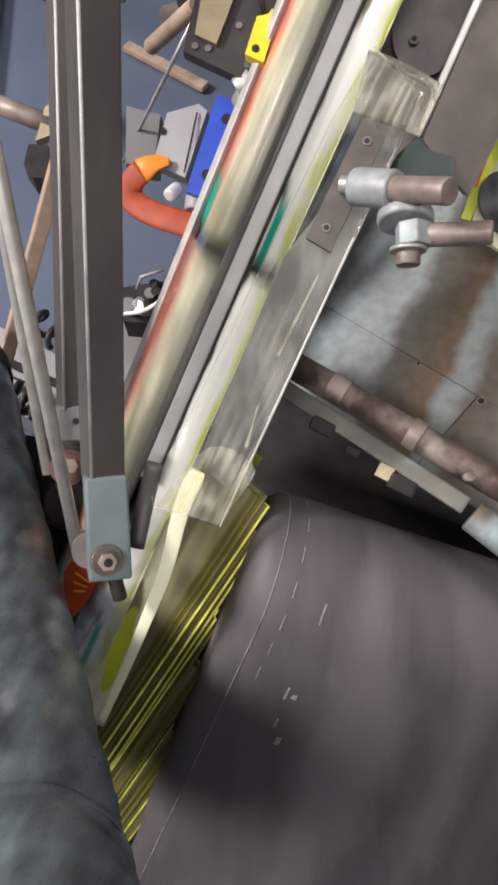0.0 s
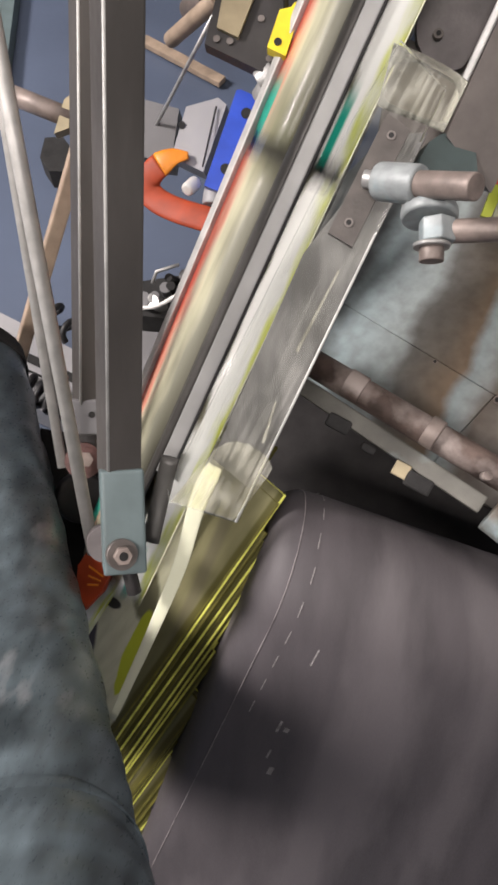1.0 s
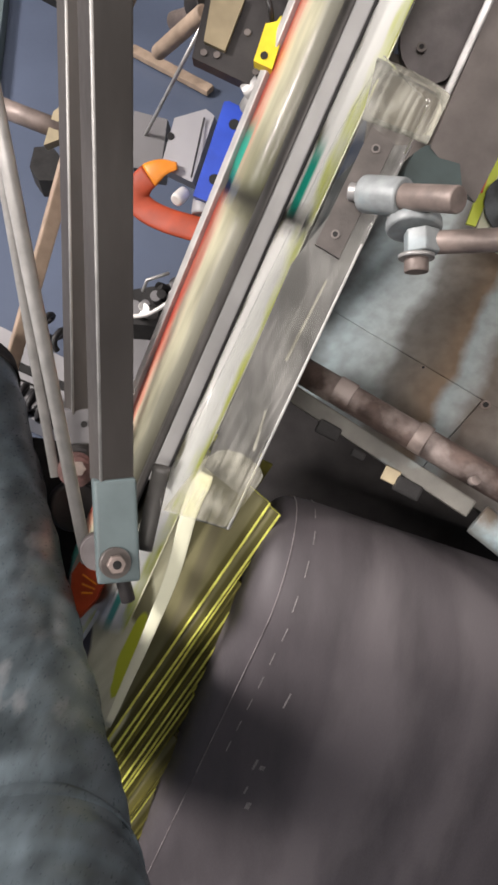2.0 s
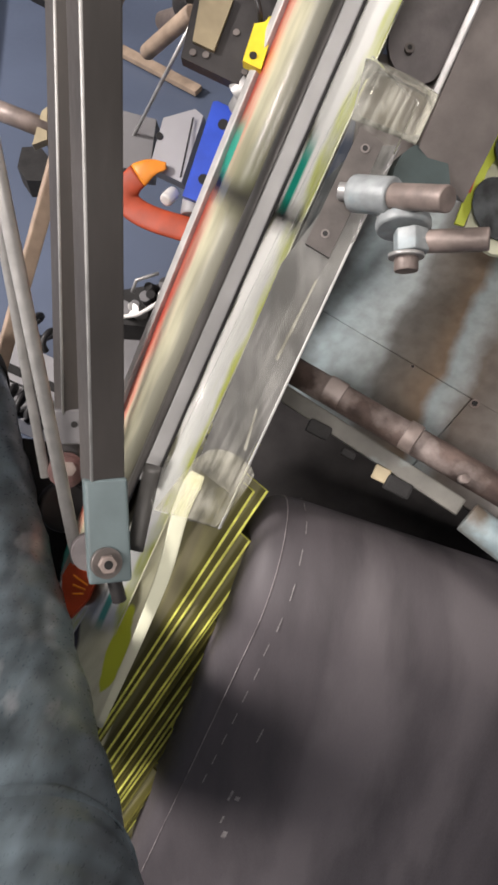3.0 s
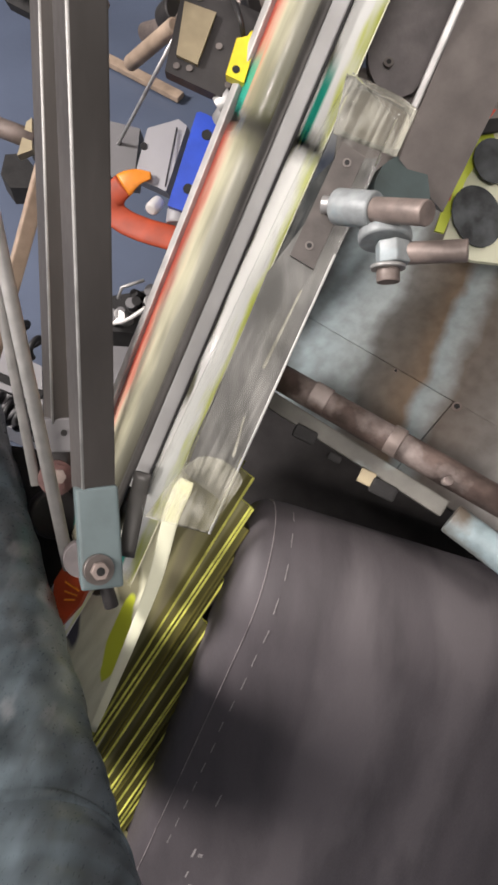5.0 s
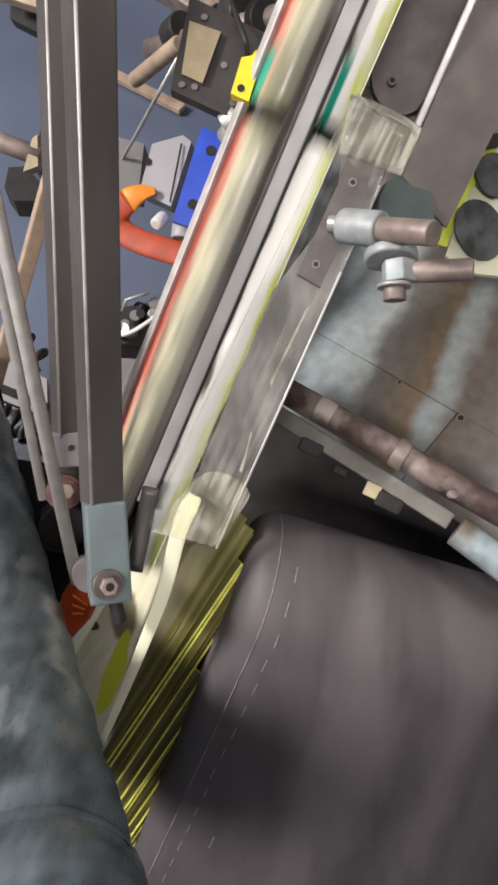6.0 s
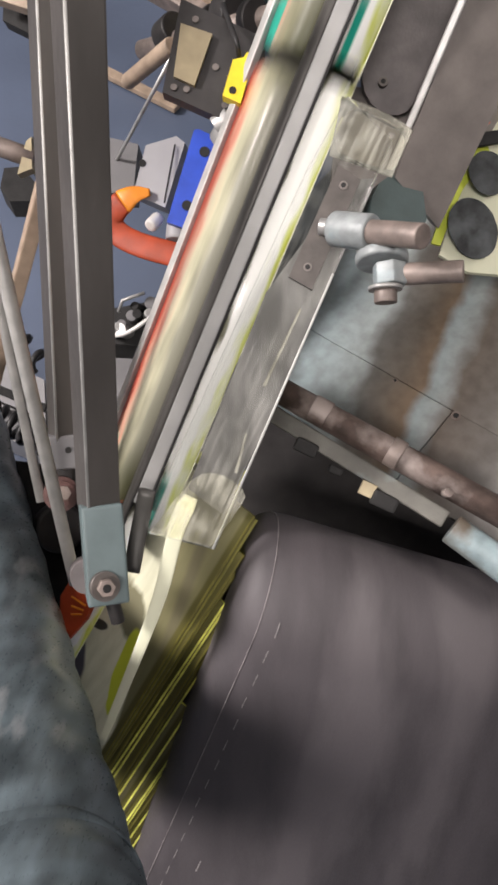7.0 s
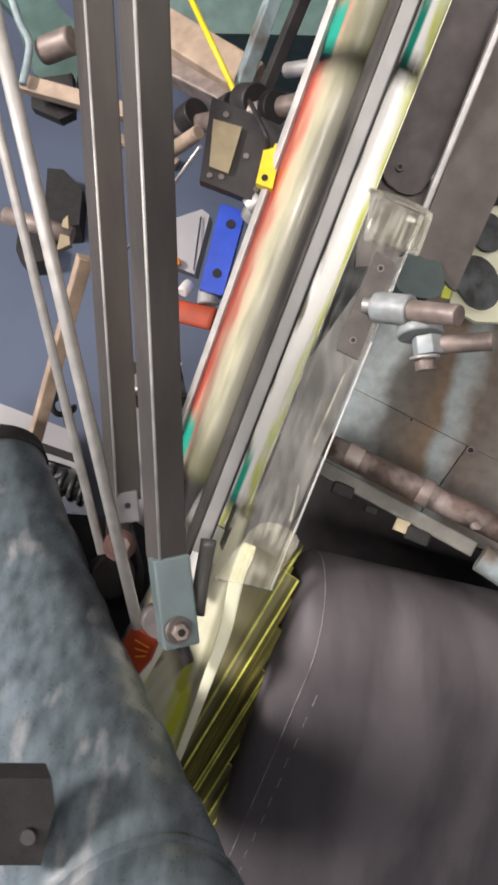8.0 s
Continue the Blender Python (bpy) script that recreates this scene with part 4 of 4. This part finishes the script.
    part("fitting", rod(q, q + Vector((-0.0102, -0.4136, 0.9104)) * 0.03 + Vector((0.9986, 0.0429, 0.0306)) * rnd.uniform(-0.01, 0.01), rnd.uniform(0.006, 0.011), 14, 0.001), rnd.choice((BLACK, MID_GREY, STEEL)), conn)
part("lead", sweep(smooth_path([Vector((-0.1356, 0.6233, 0.1523)), Vector((-0.1066, 0.6224, 0.1632)), Vector((-0.0788, 0.6320, 0.1788)), Vector((-0.0615, 0.6528, 0.1775))]), 0.003), WHITE, conn, "thin white lead")
part("clip_wire", sweep([Vector((-0.1178, 0.6564, 0.1675)), Vector((-0.1114, 0.6649, 0.1824)), Vector((-0.0808, 0.6754, 0.1875))], 0.0025), STEEL, conn)
tagged(part("grey_cabinet", slab([Vector((-0.1855, 0.6707, 0.0854)), Vector((-0.0284, 0.6301, 0.1016)), Vector((-0.0307, 0.3709, 0.0937)), Vector((-0.1739, 0.4028, 0.0736))], 0.25, 0.006), MID_GREY), "dark grey metal cabinet top", "cabinet")

# ---- upper machine parts seen as the eye draws back ----
tagged(part("pale_floor_plate", slab([Vector((-1.1373, 1.8926, 0.0300)), Vector((-0.5847, 1.9505, 0.0300)), Vector((-0.4874, 1.1936, 0.0300)), Vector((-0.9564, 1.3186, 0.0300))], 0.028, 0.003), GREEN_GREY), "blue-grey painted steel plate lying on the floor", "floor plate")
um = thing("green_machine", "dark green painted machine housing on the floor", "machine")
part("housing", slab([Vector((-0.1082, 1.4605, 0.4921)), Vector((0.2163, 1.3870, 0.5268)), Vector((0.1949, 1.1270, 0.3759)), Vector((-0.1209, 1.2160, 0.3157))], 0.25, 0.01), DARK_GREEN, um)
part("wooden_rail", bar(Vector((-0.0875, 1.0574, 0.4401)), Vector((0.0505, 0.9102, 0.4523)), 0.05, 0.03, Vector((-0.0102, -0.4136, 0.9104)), 0.003), TAN, um, "worn wooden rail")
part("dark_rail", bar(Vector((-0.0894, 1.0235, 0.4122)), Vector((0.0284, 0.9117, 0.4297)), 0.04, 0.03, Vector((-0.0102, -0.4136, 0.9104)), 0.003), BROWN_STEEL, um)
part("pale_post", bar(Vector((0.0835, 0.9356, 0.5889)), Vector((0.0295, 0.8437, 0.4967)), 0.018, 0.018, turned, 0.002), PALE_BLUE, um, "pale blue square post")
part("dark_post", bar(Vector((0.1168, 0.9135, 0.6019)), Vector((0.0569, 0.8207, 0.5090)), 0.015, 0.015, turned, 0.002), COVER_BLACK, um)
part("yellow_rod", rod(Vector((-0.0386, 1.0041, 0.5277)), Vector((0.0227, 0.8115, 0.5140)), 0.0038, 12), YELLOW, um, "thin yellow rod")
part("axle", rod(Vector((-0.0685, 0.8349, 0.4432)), Vector((0.0953, 0.7231, 0.5743)), 0.011, 20), BROWN_STEEL, um)
for a, b, r in ((Vector((-0.0383, 0.8194, 0.4705)), Vector((-0.0236, 0.8112, 0.4894)), .019), (Vector((0.0068, 0.7953, 0.4942)), Vector((0.0233, 0.7866, 0.5130)), .022), (Vector((0.0297, 0.7866, 0.5244)), Vector((0.0447, 0.7686, 0.5386)), .020), (Vector((0.0575, 0.7440, 0.5494)), Vector((0.0641, 0.7362, 0.5570)), .018)):
    part("collar", rod(a, b, r, 24, 0.002), COVER_BLACK, um)
part("pin", rod(Vector((0.0761, 0.7716, 0.5749)), Vector((0.1037, 0.7469, 0.5976)), 0.008, 20, 0.001), STEEL, um)
lf = thing("left_frame", "dark green frame with a black pad and a steel arm", "frame")
part("plate", slab([Vector((-0.3368, 1.0980, 0.4931)), Vector((-0.2597, 1.0949, 0.4951)), Vector((-0.1772, 1.0084, 0.4565)), Vector((-0.1949, 0.9260, 0.4152)), Vector((-0.2479, 0.9628, 0.4308)), Vector((-0.2766, 1.0402, 0.4674))], 0.03, 0.004), DARK_GREEN, lf)
part("arm", bar(Vector((-0.2494, 0.8969, 0.4652)), Vector((-0.1127, 0.8404, 0.4662)), 0.020, 0.016, Vector((-0.0102, -0.4136, 0.9104)), 0.002), TAN, lf)
part("knob", rod(Vector((-0.2216, 0.9322, 0.4839)), Vector((-0.1776, 0.9258, 0.5051)), 0.017, 24, 0.004), BROWN_STEEL, lf)
part("pad", slab([Vector((-0.2444, 0.9288, 0.4477)), Vector((-0.1897, 0.9333, 0.4525)), Vector((-0.1895, 0.8863, 0.4294)), Vector((-0.2084, 0.8790, 0.4249)), Vector((-0.2453, 0.8953, 0.4312))], 0.02, 0.004), BLACK, lf)

part("pipe", sweep(smooth_path([Vector((-0.2575, 0.9863, 0.5311)), Vector((-0.2444, 0.9476, 0.5127)), Vector((-0.2330, 0.9217, 0.5005)), Vector((-0.2427, 0.8775, 0.4783))]), 0.005), PALE_BLUE, lf)


# ---- books ----
def printed(name, rough, coat):
    """Cover print laid out along the book (x) and over its flank (y), in metres, darker at both ends, with shade
    painted in towards the ridge.
    """
    m = bpy.data.materials.new(name)
    m.use_nodes = True
    t, p = m.node_tree, m.node_tree.nodes["Principled BSDF"]
    n = lambda kind: t.nodes.new("ShaderNode" + kind)
    co, sep = n("UVMap"), n("SeparateXYZ")
    t.links.new(co.outputs[0], sep.inputs[0])

    def ramp(source, stops, mode="LINEAR"):
        r = n("ValToRGB")
        r.color_ramp.interpolation = mode
        e = r.color_ramp.elements
        e[0].position, e[0].color = stops[0][0], (*stops[0][1], 1)
        e[1].position, e[1].color = stops[-1][0], (*stops[-1][1], 1)
        for pos, col in stops[1:-1]:
            e.new(pos).color = (*col, 1)
        t.links.new(source, r.inputs["Fac"])
        return r.outputs["Color"]

    def blend(fac, a, b):
        x = n("MixRGB")
        t.links.new(fac, x.inputs["Fac"])
        for s, q in (("Color1", a), ("Color2", b)):
            t.links.new(q, x.inputs[s])
        return x.outputs["Color"]

    ns = n("TexNoise")
    ns.inputs["Scale"].default_value, ns.inputs["Detail"].default_value = 8, 7
    t.links.new(co.outputs[0], ns.inputs["Vector"])
    far, ad = n("Math"), n("Math")
    far.operation, ad.operation = "MULTIPLY_ADD", "ADD"
    far.inputs[1].default_value, far.inputs[2].default_value = 0.42, -0.21
    t.links.new(ns.outputs["Fac"], far.inputs[0])
    t.links.new(sep.outputs["Y"], ad.inputs[0])
    t.links.new(far.outputs[0], ad.inputs[1])
    sc = n("MapRange")                               # 0 at the free edge, 0.77 at the ridge, 1 at the back strip's end
    sc.inputs["From Max"].default_value = 1.3
    t.links.new(ad.outputs[0], sc.inputs["Value"])
    raw = n("MapRange")
    raw.inputs["From Max"].default_value = 1.3
    t.links.new(sep.outputs["Y"], raw.inputs["Value"])
    # Dark stops from 0.29 to 0.775 paint in the shade beside the strip.
    flank = ramp(sc.outputs[0], ((0.03, (0.50, 0.08, 0.05)), (0.10, (0.58, 0.25, 0.17)), (0.15, (0.58, 0.42, 0.30)), (0.21, (0.50, 0.47, 0.33)), (0.29, (0.34, 0.325, 0.23)), (0.39, (0.17, 0.165, 0.12)), (0.70, (0.12, 0.115, 0.09)), (0.775, (0.17, 0.16, 0.11)), (0.79, (0.90, 0.90, 0.86)), (0.93, (0.90, 0.90, 0.86)), (1.0, (0.66, 0.72, 0.10))))
    teal = ramp(raw.outputs[0], ((0.0, (1, 1, 1)), (0.13, (1, 1, 1)), (0.145, (0, 0, 0)), (0.80, (0, 0, 0)), (0.815, (1, 1, 1)), (0.85, (1, 1, 1)), (0.865, (0, 0, 0)), (1.0, (0, 0, 0))))
    at_lead = ramp(sep.outputs["X"], ((0.0, (0, 0, 0)), (0.86, (0, 0, 0)), (0.90, (1, 1, 1)), (1.0, (1, 1, 1))))
    both = n("MixRGB")
    both.blend_type, both.inputs["Fac"].default_value = "MULTIPLY", 1.0
    t.links.new(teal, both.inputs["Color1"])
    t.links.new(at_lead, both.inputs["Color2"])
    green = n("RGB")
    green.outputs[0].default_value = (0.01, 0.36, 0.26, 1)
    # Middle of the flank goes dark olive at the book's two ends.
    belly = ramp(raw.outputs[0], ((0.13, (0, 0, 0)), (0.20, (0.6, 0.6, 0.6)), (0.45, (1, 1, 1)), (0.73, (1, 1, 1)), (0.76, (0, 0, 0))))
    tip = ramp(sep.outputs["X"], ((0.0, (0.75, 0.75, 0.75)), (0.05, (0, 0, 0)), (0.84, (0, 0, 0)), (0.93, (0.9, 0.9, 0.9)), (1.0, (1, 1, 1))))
    dark_ends = n("MixRGB")
    dark_ends.blend_type, dark_ends.inputs["Fac"].default_value = "MULTIPLY", 1.0
    t.links.new(belly, dark_ends.inputs["Color1"])
    t.links.new(tip, dark_ends.inputs["Color2"])
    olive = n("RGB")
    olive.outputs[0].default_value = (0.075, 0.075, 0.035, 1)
    c = blend(both.outputs["Color"], blend(dark_ends.outputs["Color"], flank, olive.outputs[0]), green.outputs[0])
    t.links.new(c, p.inputs["Base Color"])
    p.inputs["Roughness"].default_value = rough
    p.inputs["Coat Weight"].default_value = coat
    return m




def leaf_print():
    """Cream page printed with a lime shape, with dark ovals and shade painted in olive beyond a slanting line; u runs
    down the page, v away from the fold.
    """
    m = bpy.data.materials.new("printed_leaf")
    m.use_nodes = True
    t, p = m.node_tree, m.node_tree.nodes["Principled BSDF"]
    n = lambda kind: t.nodes.new("ShaderNode" + kind)
    co, sep, ns = n("UVMap"), n("SeparateXYZ"), n("TexNoise")
    ns.inputs["Scale"].default_value, ns.inputs["Detail"].default_value = 7, 6
    t.links.new(co.outputs[0], ns.inputs["Vector"])
    t.links.new(co.outputs[0], sep.inputs[0])
    u, v = sep.outputs["X"], sep.outputs["Y"]

    def maths(kind, a, b):
        q = n("Math")
        q.operation = kind
        for k, w in enumerate((a, b)):
            if isinstance(w, (int, float)):
                q.inputs[k].default_value = w
            else:
                t.links.new(w, q.inputs[k])
        return q.outputs[0]

    def step(value, lo, hi):
        q = n("MapRange")
        q.inputs["From Min"].default_value, q.inputs["From Max"].default_value = lo, hi
        t.links.new(value, q.inputs["Value"])
        return q.outputs[0]

    def over(mask, under, colour):
        q = n("MixRGB")
        t.links.new(mask, q.inputs["Fac"])
        t.links.new(under, q.inputs["Color1"])
        q.inputs["Color2"].default_value = (*colour, 1)
        return q.outputs["Color"]

    def oval(cu, cv, ru, rv, skew, soft):
        du = maths("SUBTRACT", u, cu)
        dv = maths("SUBTRACT", maths("SUBTRACT", v, cv), maths("MULTIPLY", du, skew))
        r = maths("ADD", maths("POWER", maths("DIVIDE", du, ru), 2), maths("POWER", maths("DIVIDE", dv, rv), 2))
        r = maths("ADD", r, maths("MULTIPLY", maths("SUBTRACT", ns.outputs["Fac"], 0.5), 1.6))
        return step(r, 1.0 + soft, 1.0 - soft)

    base = n("ValToRGB")
    base.color_ramp.elements[0].position, base.color_ramp.elements[0].color = 0.3, (0.52, 0.51, 0.37, 1)
    base.color_ramp.elements[1].position, base.color_ramp.elements[1].color = 0.7, (0.68, 0.67, 0.52, 1)
    t.links.new(ns.outputs["Fac"], base.inputs["Fac"])
    c = base.outputs["Color"]
    c = over(oval(0.40, 0.33, 0.07, 0.20, 2.2, 0.3), c, (0.17, 0.16, 0.10))
    c = over(oval(0.55, 0.64, 0.12, 0.13, 1.0, 0.12), c, (0.50, 0.55, 0.04))
    c = over(oval(0.49, 0.07, 0.018, 0.10, -3.0, 0.2), c, (0.05, 0.045, 0.035))
    c = over(oval(0.60, 0.02, 0.06, 0.12, 2.0, 0.3), c, (0.06, 0.055, 0.07))
    # Olive multiply paints in the shade on the page's outer side.
    line = maths("SUBTRACT", maths("SUBTRACT", v, 0.22), maths("MULTIPLY", u, 0.98))
    grey = over(step(maths("ABSOLUTE", maths("SUBTRACT", line, 0.30), 0.0), 0.10, 0.04), base.outputs["Color"], (0.46, 0.44, 0.38))
    olive = n("MixRGB")
    olive.blend_type, olive.inputs["Fac"].default_value = "MULTIPLY", 1.0
    t.links.new(grey, olive.inputs["Color1"])
    olive.inputs["Color2"].default_value = (0.25, 0.235, 0.16, 1)
    mix = n("MixRGB")
    t.links.new(step(line, 0.0, 0.04), mix.inputs["Fac"])
    t.links.new(c, mix.inputs["Color1"])
    t.links.new(olive.outputs["Color"], mix.inputs["Color2"])
    # Dark rim paints shade between piled books; the lime line paints their lit edges.
    c = over(step(v, 0.90, 0.93), mix.outputs["Color"], (0.075, 0.068, 0.018))
    c = over(step(v, 0.98, 0.985), c, (0.62, 0.62, 0.13))
    t.links.new(c, p.inputs["Base Color"])
    p.inputs["Roughness"].default_value = 0.35
    return m


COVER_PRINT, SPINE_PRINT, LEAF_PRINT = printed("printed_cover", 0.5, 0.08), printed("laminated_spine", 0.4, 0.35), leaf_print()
LENGTH, LEAF_W = 0.406, 0.085
BAND, BAND_DROP = 0.024, 0.007                      # the bright back strip beyond the ridge
FLANK_N = 12


def book_meshes():
    """The cover half, from the back strip over the ridge to the free edge, and the leaf half, each with its pages' thickness."""
    bm = bmesh.new()
    uv = bm.loops.layers.uv.new("UVMap")
    y1, z1 = OUTSIGN * FLANK[0] * 1.09, FLANK[1]
    prof = []
    for k in range(FLANK_N + 1):
        u = k / FLANK_N                              # 0 beside the strip, 1 at the free edge
        bulge = 0.016 * math.sin(math.pi * min(1, u * 1.15)) if u < 0.87 else 0.0
        prof.append((y1 * u, z1 * (0.10 * u + 0.90 * u ** 2.4) - 0.046 * max(0.0, 1 - u / 0.72) ** 1.3 + bulge * 0.55, 1 - u))
    xs = [-LENGTH, -LENGTH * 0.94, -LENGTH * 0.5, -LENGTH * 0.06, -0.008, 0]
    grid = []
    for i, x in enumerate(xs):
        row = []
        for y, z, v in prof:
            cut = 0.012 * max(0, 0.25 - v) * 4 if i == len(xs) - 1 else 0
            row.append((bm.verts.new((x - cut, y, z)), (1 + x / LENGTH, v)))
        grid.append(row)
    back = [[bm.verts.new(q.co + Vector((0, -OUTSIGN * 0.0012, -0.0022))) for q, _ in row] for row in grid]
    count = len(prof) - 1
    for i in range(len(xs) - 1):
        for j in range(count):
            q = (grid[i][j], grid[i][j + 1], grid[i + 1][j + 1], grid[i + 1][j])
            f = bm.faces.new([c[0] for c in q])
            f.smooth = True
            for loop, c in zip(f.loops, q):
                loop[uv].uv = c[1]
            bm.faces.new((back[i][j], back[i + 1][j], back[i + 1][j + 1], back[i][j + 1])).material_index = 1
        for j in (0, -1):
            bm.faces.new((grid[i][j][0], back[i][j], back[i + 1][j], grid[i + 1][j][0])).material_index = 1
    for i in (0, len(xs) - 1):
        for j in range(count):
            bm.faces.new((grid[i][j][0], back[i][j], back[i][j + 1], grid[i][j + 1][0])).material_index = 1
    bmesh.ops.recalc_face_normals(bm, faces=bm.faces)
    cover_mesh = bpy.data.meshes.new("cover")
    bm.to_mesh(cover_mesh)
    bm.free()
    bm = bmesh.new()
    uv = bm.loops.layers.uv.new("UVMap")
    strip = [(-0.018, -0.012, 1.0), (-0.006, -0.004, 1.0), (0.0, -0.0005, 1.02), (BAND * 0.4, -BAND_DROP * 0.1, 1.12), (BAND * 0.9, -BAND_DROP * 0.7, 1.27), (BAND, -BAND_DROP, 1.3), (BAND, -BAND_DROP - 0.003, 1.3), (0.0, -0.006, 1.02)]
    ends = [[bm.verts.new((x, -OUTSIGN * y, z)) for y, z, v in strip] for x in (-LENGTH, -0.004)]
    for j in range(len(strip)):
        i = (j + 1) % len(strip)
        f = bm.faces.new((ends[0][j], ends[0][i], ends[1][i], ends[1][j]))
        f.smooth = j < 5
        for loop, v in zip(f.loops, ((0, strip[j][2]), (0, strip[i][2]), (1, strip[i][2]), (1, strip[j][2]))):
            loop[uv].uv = v
    for e in ends:
        bm.faces.new(e).material_index = 1
    bmesh.ops.recalc_face_normals(bm, faces=bm.faces)
    spine_mesh = bpy.data.meshes.new("spine")
    bm.to_mesh(spine_mesh)
    bm.free()
    bm = bmesh.new()
    uv = bm.loops.layers.uv.new("UVMap")
    s = -OUTSIGN
    rows = []
    for x in (-LENGTH, 0):
        rows.append([bm.verts.new((x, s * y, z)) for y, z in ((-0.001, 0.0), (0.02, 0.0006), (LEAF_W - 0.0017, 0.0), (LEAF_W, -0.0008), (LEAF_W, -0.0026), (0.0, -0.0026))])
    for j in range(6):
        f = bm.faces.new((rows[0][j], rows[0][(j + 1) % 6], rows[1][(j + 1) % 6], rows[1][j]))
        f.material_index = 1 if j in (2, 3) else 0
    for r in rows:
        bm.faces.new(r).material_index = 1
    for f in bm.faces:
        for loop in f.loops:
            loop[uv].uv = (1 + loop.vert.co.x / LENGTH, abs(loop.vert.co.y) / LEAF_W)
    bmesh.ops.recalc_face_normals(bm, faces=bm.faces)
    leaf_mesh = bpy.data.meshes.new("leaf")
    bm.to_mesh(leaf_mesh)
    bm.free()
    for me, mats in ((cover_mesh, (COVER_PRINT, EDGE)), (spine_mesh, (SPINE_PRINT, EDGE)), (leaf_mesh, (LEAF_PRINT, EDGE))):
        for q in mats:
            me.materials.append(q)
    return cover_mesh, leaf_mesh, spine_mesh


COVER_MESH, LEAF_MESH, SPINE_MESH = book_meshes()
SPEED, PITCH_T, PHASE = 1.640, 0.2552, 3.79         # chute speed, seconds between books, when a gap passes mid-chute
GAP = SPEED * PITCH_T - LENGTH

# pile: where a landed book lies, and how the pile creeps away with the belt
A0, A1 = Vector((0.0726, 0.2729, 0.4018)), Vector((-0.0693, 0.0813, 0.2198))        # free edge of the top book
edge = (A1 - A0).normalized()
lean = A0 - Vector((-0.0197, 0.2709, 0.3504))
lean = (lean - edge * lean.dot(edge)).normalized()
etop = lean.cross(edge)
if etop.dot(Vector((-0.0102, -0.4136, 0.9104))) < 0:
    etop = -etop
pe = Matrix((edge, etop.cross(edge), etop)).transposed().to_4x4()
CREEP = (Vector((-0.0287, 0.0156, 0.1245)) - A0) / 8.2           # metres a second
HINGE_CHUTE, HINGE_PILE = -math.radians(98), 0.0
FOLD = -math.radians(62)                             # the cover folds under as a book settles
SETTLED = A0 + edge * (LENGTH + 0.004) - lean * (LEAF_W + BAND) - etop * 0.001
PIVOT = Vector((0, -OUTSIGN * BAND, -BAND_DROP))


LAG_AT = (0.0, 0.5, 1.0, 1.5, 2.8, 5.5, 6.5, 8.0)
LAG = (0.022, 0.046, 0.048, 0.022, -0.010, -0.010, -0.023, 0.021)


def warp(t):
    """The line's own clock: it runs a little late at first and then catches up."""
    return t - float(np.interp(t, LAG_AT, LAG))


def book_rows(t_land, dx, dy, turn):
    """Poses of a book whose leading edge reaches the pile at t_land, and of its leaf."""
    flat = pe.copy()
    flat.translation = SETTLED + edge * dx + lean * dy
    flat = flat @ pose(0, 0, 0, 0, 0, turn)
    s_end = -(SETTLED - LOW).dot(FLOW)

    def at(t):
        if t >= t_land:
            m = flat.copy()
            m.translation = flat.translation + CREEP * (t - t_land)
            return m, HINGE_PILE
        back = (t_land - t) * SPEED
        on = book_frame(s_end + back, -0.0015)
        k = max(0.0, 1 - back / 0.16)
        k = k * k * (3 - 2 * k)
        q = on.to_quaternion().slerp(flat.to_quaternion(), k)
        p = on.translation.lerp(flat.translation - edge * back, k)
        return Matrix.LocRotScale(p, q, None), HINGE_CHUTE * (1 - k)

    times = {0.0, 1 / 30, 8.0 - 1 / 30, 8.0}
    for q in LAG_AT[1:-1]:
        times.add(q)
    t = t_land - 0.5
    while t < t_land + 0.42:
        if 0 < t < 8:
            times.add(round(t * 30) / 30)
        t += 1 / 30
    for q in (t_land - 1.0, t_land - 2.0, t_land - 4.0, t_land + 1.0):
        if 0 < q < 8:
            times.add(round(q * 30) / 30)
    return [(t, *at(warp(t))) for t in sorted(times)]


BOOKS = []


def make_books():
    rnd = random.Random(21)
    s_end = -(SETTLED - LOW).dot(FLOW)
    # leading edge passes mid-chute half a gap after the gap's middle
    first = PHASE + GAP / 2 / SPEED + (RUN / 2 - s_end) / SPEED
    k0 = int((first + 9.0) / PITCH_T)
    for k in range(-k0, 60):
        t_land = first + k * PITCH_T
        if t_land > 8.0 + 0.9:
            break
        b = thing("book", "thin folded book with printed cover and yellow page edges", "book", "books on the delivery line")
        c, l, sp = new("cover", COVER_MESH), new("leaf", LEAF_MESH), new("spine", SPINE_MESH)
        c.parent = l.parent = sp.parent = b
        BOOKS.append((b, l, c, book_rows(t_land, rnd.uniform(-0.030, 0.008), rnd.choice((0.0, -0.004, -0.007, -0.009, 0.001, -0.008)) + rnd.uniform(-0.001, 0.001), rnd.uniform(-0.9, 0.9))))


make_books()


def motions():
    for b, l, c, rows in BOOKS:
        walk(b, [(t, m) for t, m, h in rows])
        hinge = [(t, Matrix.Translation(PIVOT) @ Matrix.Rotation(h * -OUTSIGN, 4, "X")) for t, m, h in rows]
        walk(l, hinge)
        walk(c, [(t, Matrix.Rotation(OUTSIGN * FOLD * (1 - h / HINGE_CHUTE), 4, "X")) for t, m, h in rows])
    for ob, d0, w in MARKS:
        ts = [k / 4 for k in range(33)]
        walk(ob, [(t, belt_pose(d0 + BELT_SPEED * t, w, 0.0003)) for t in ts])


motions()
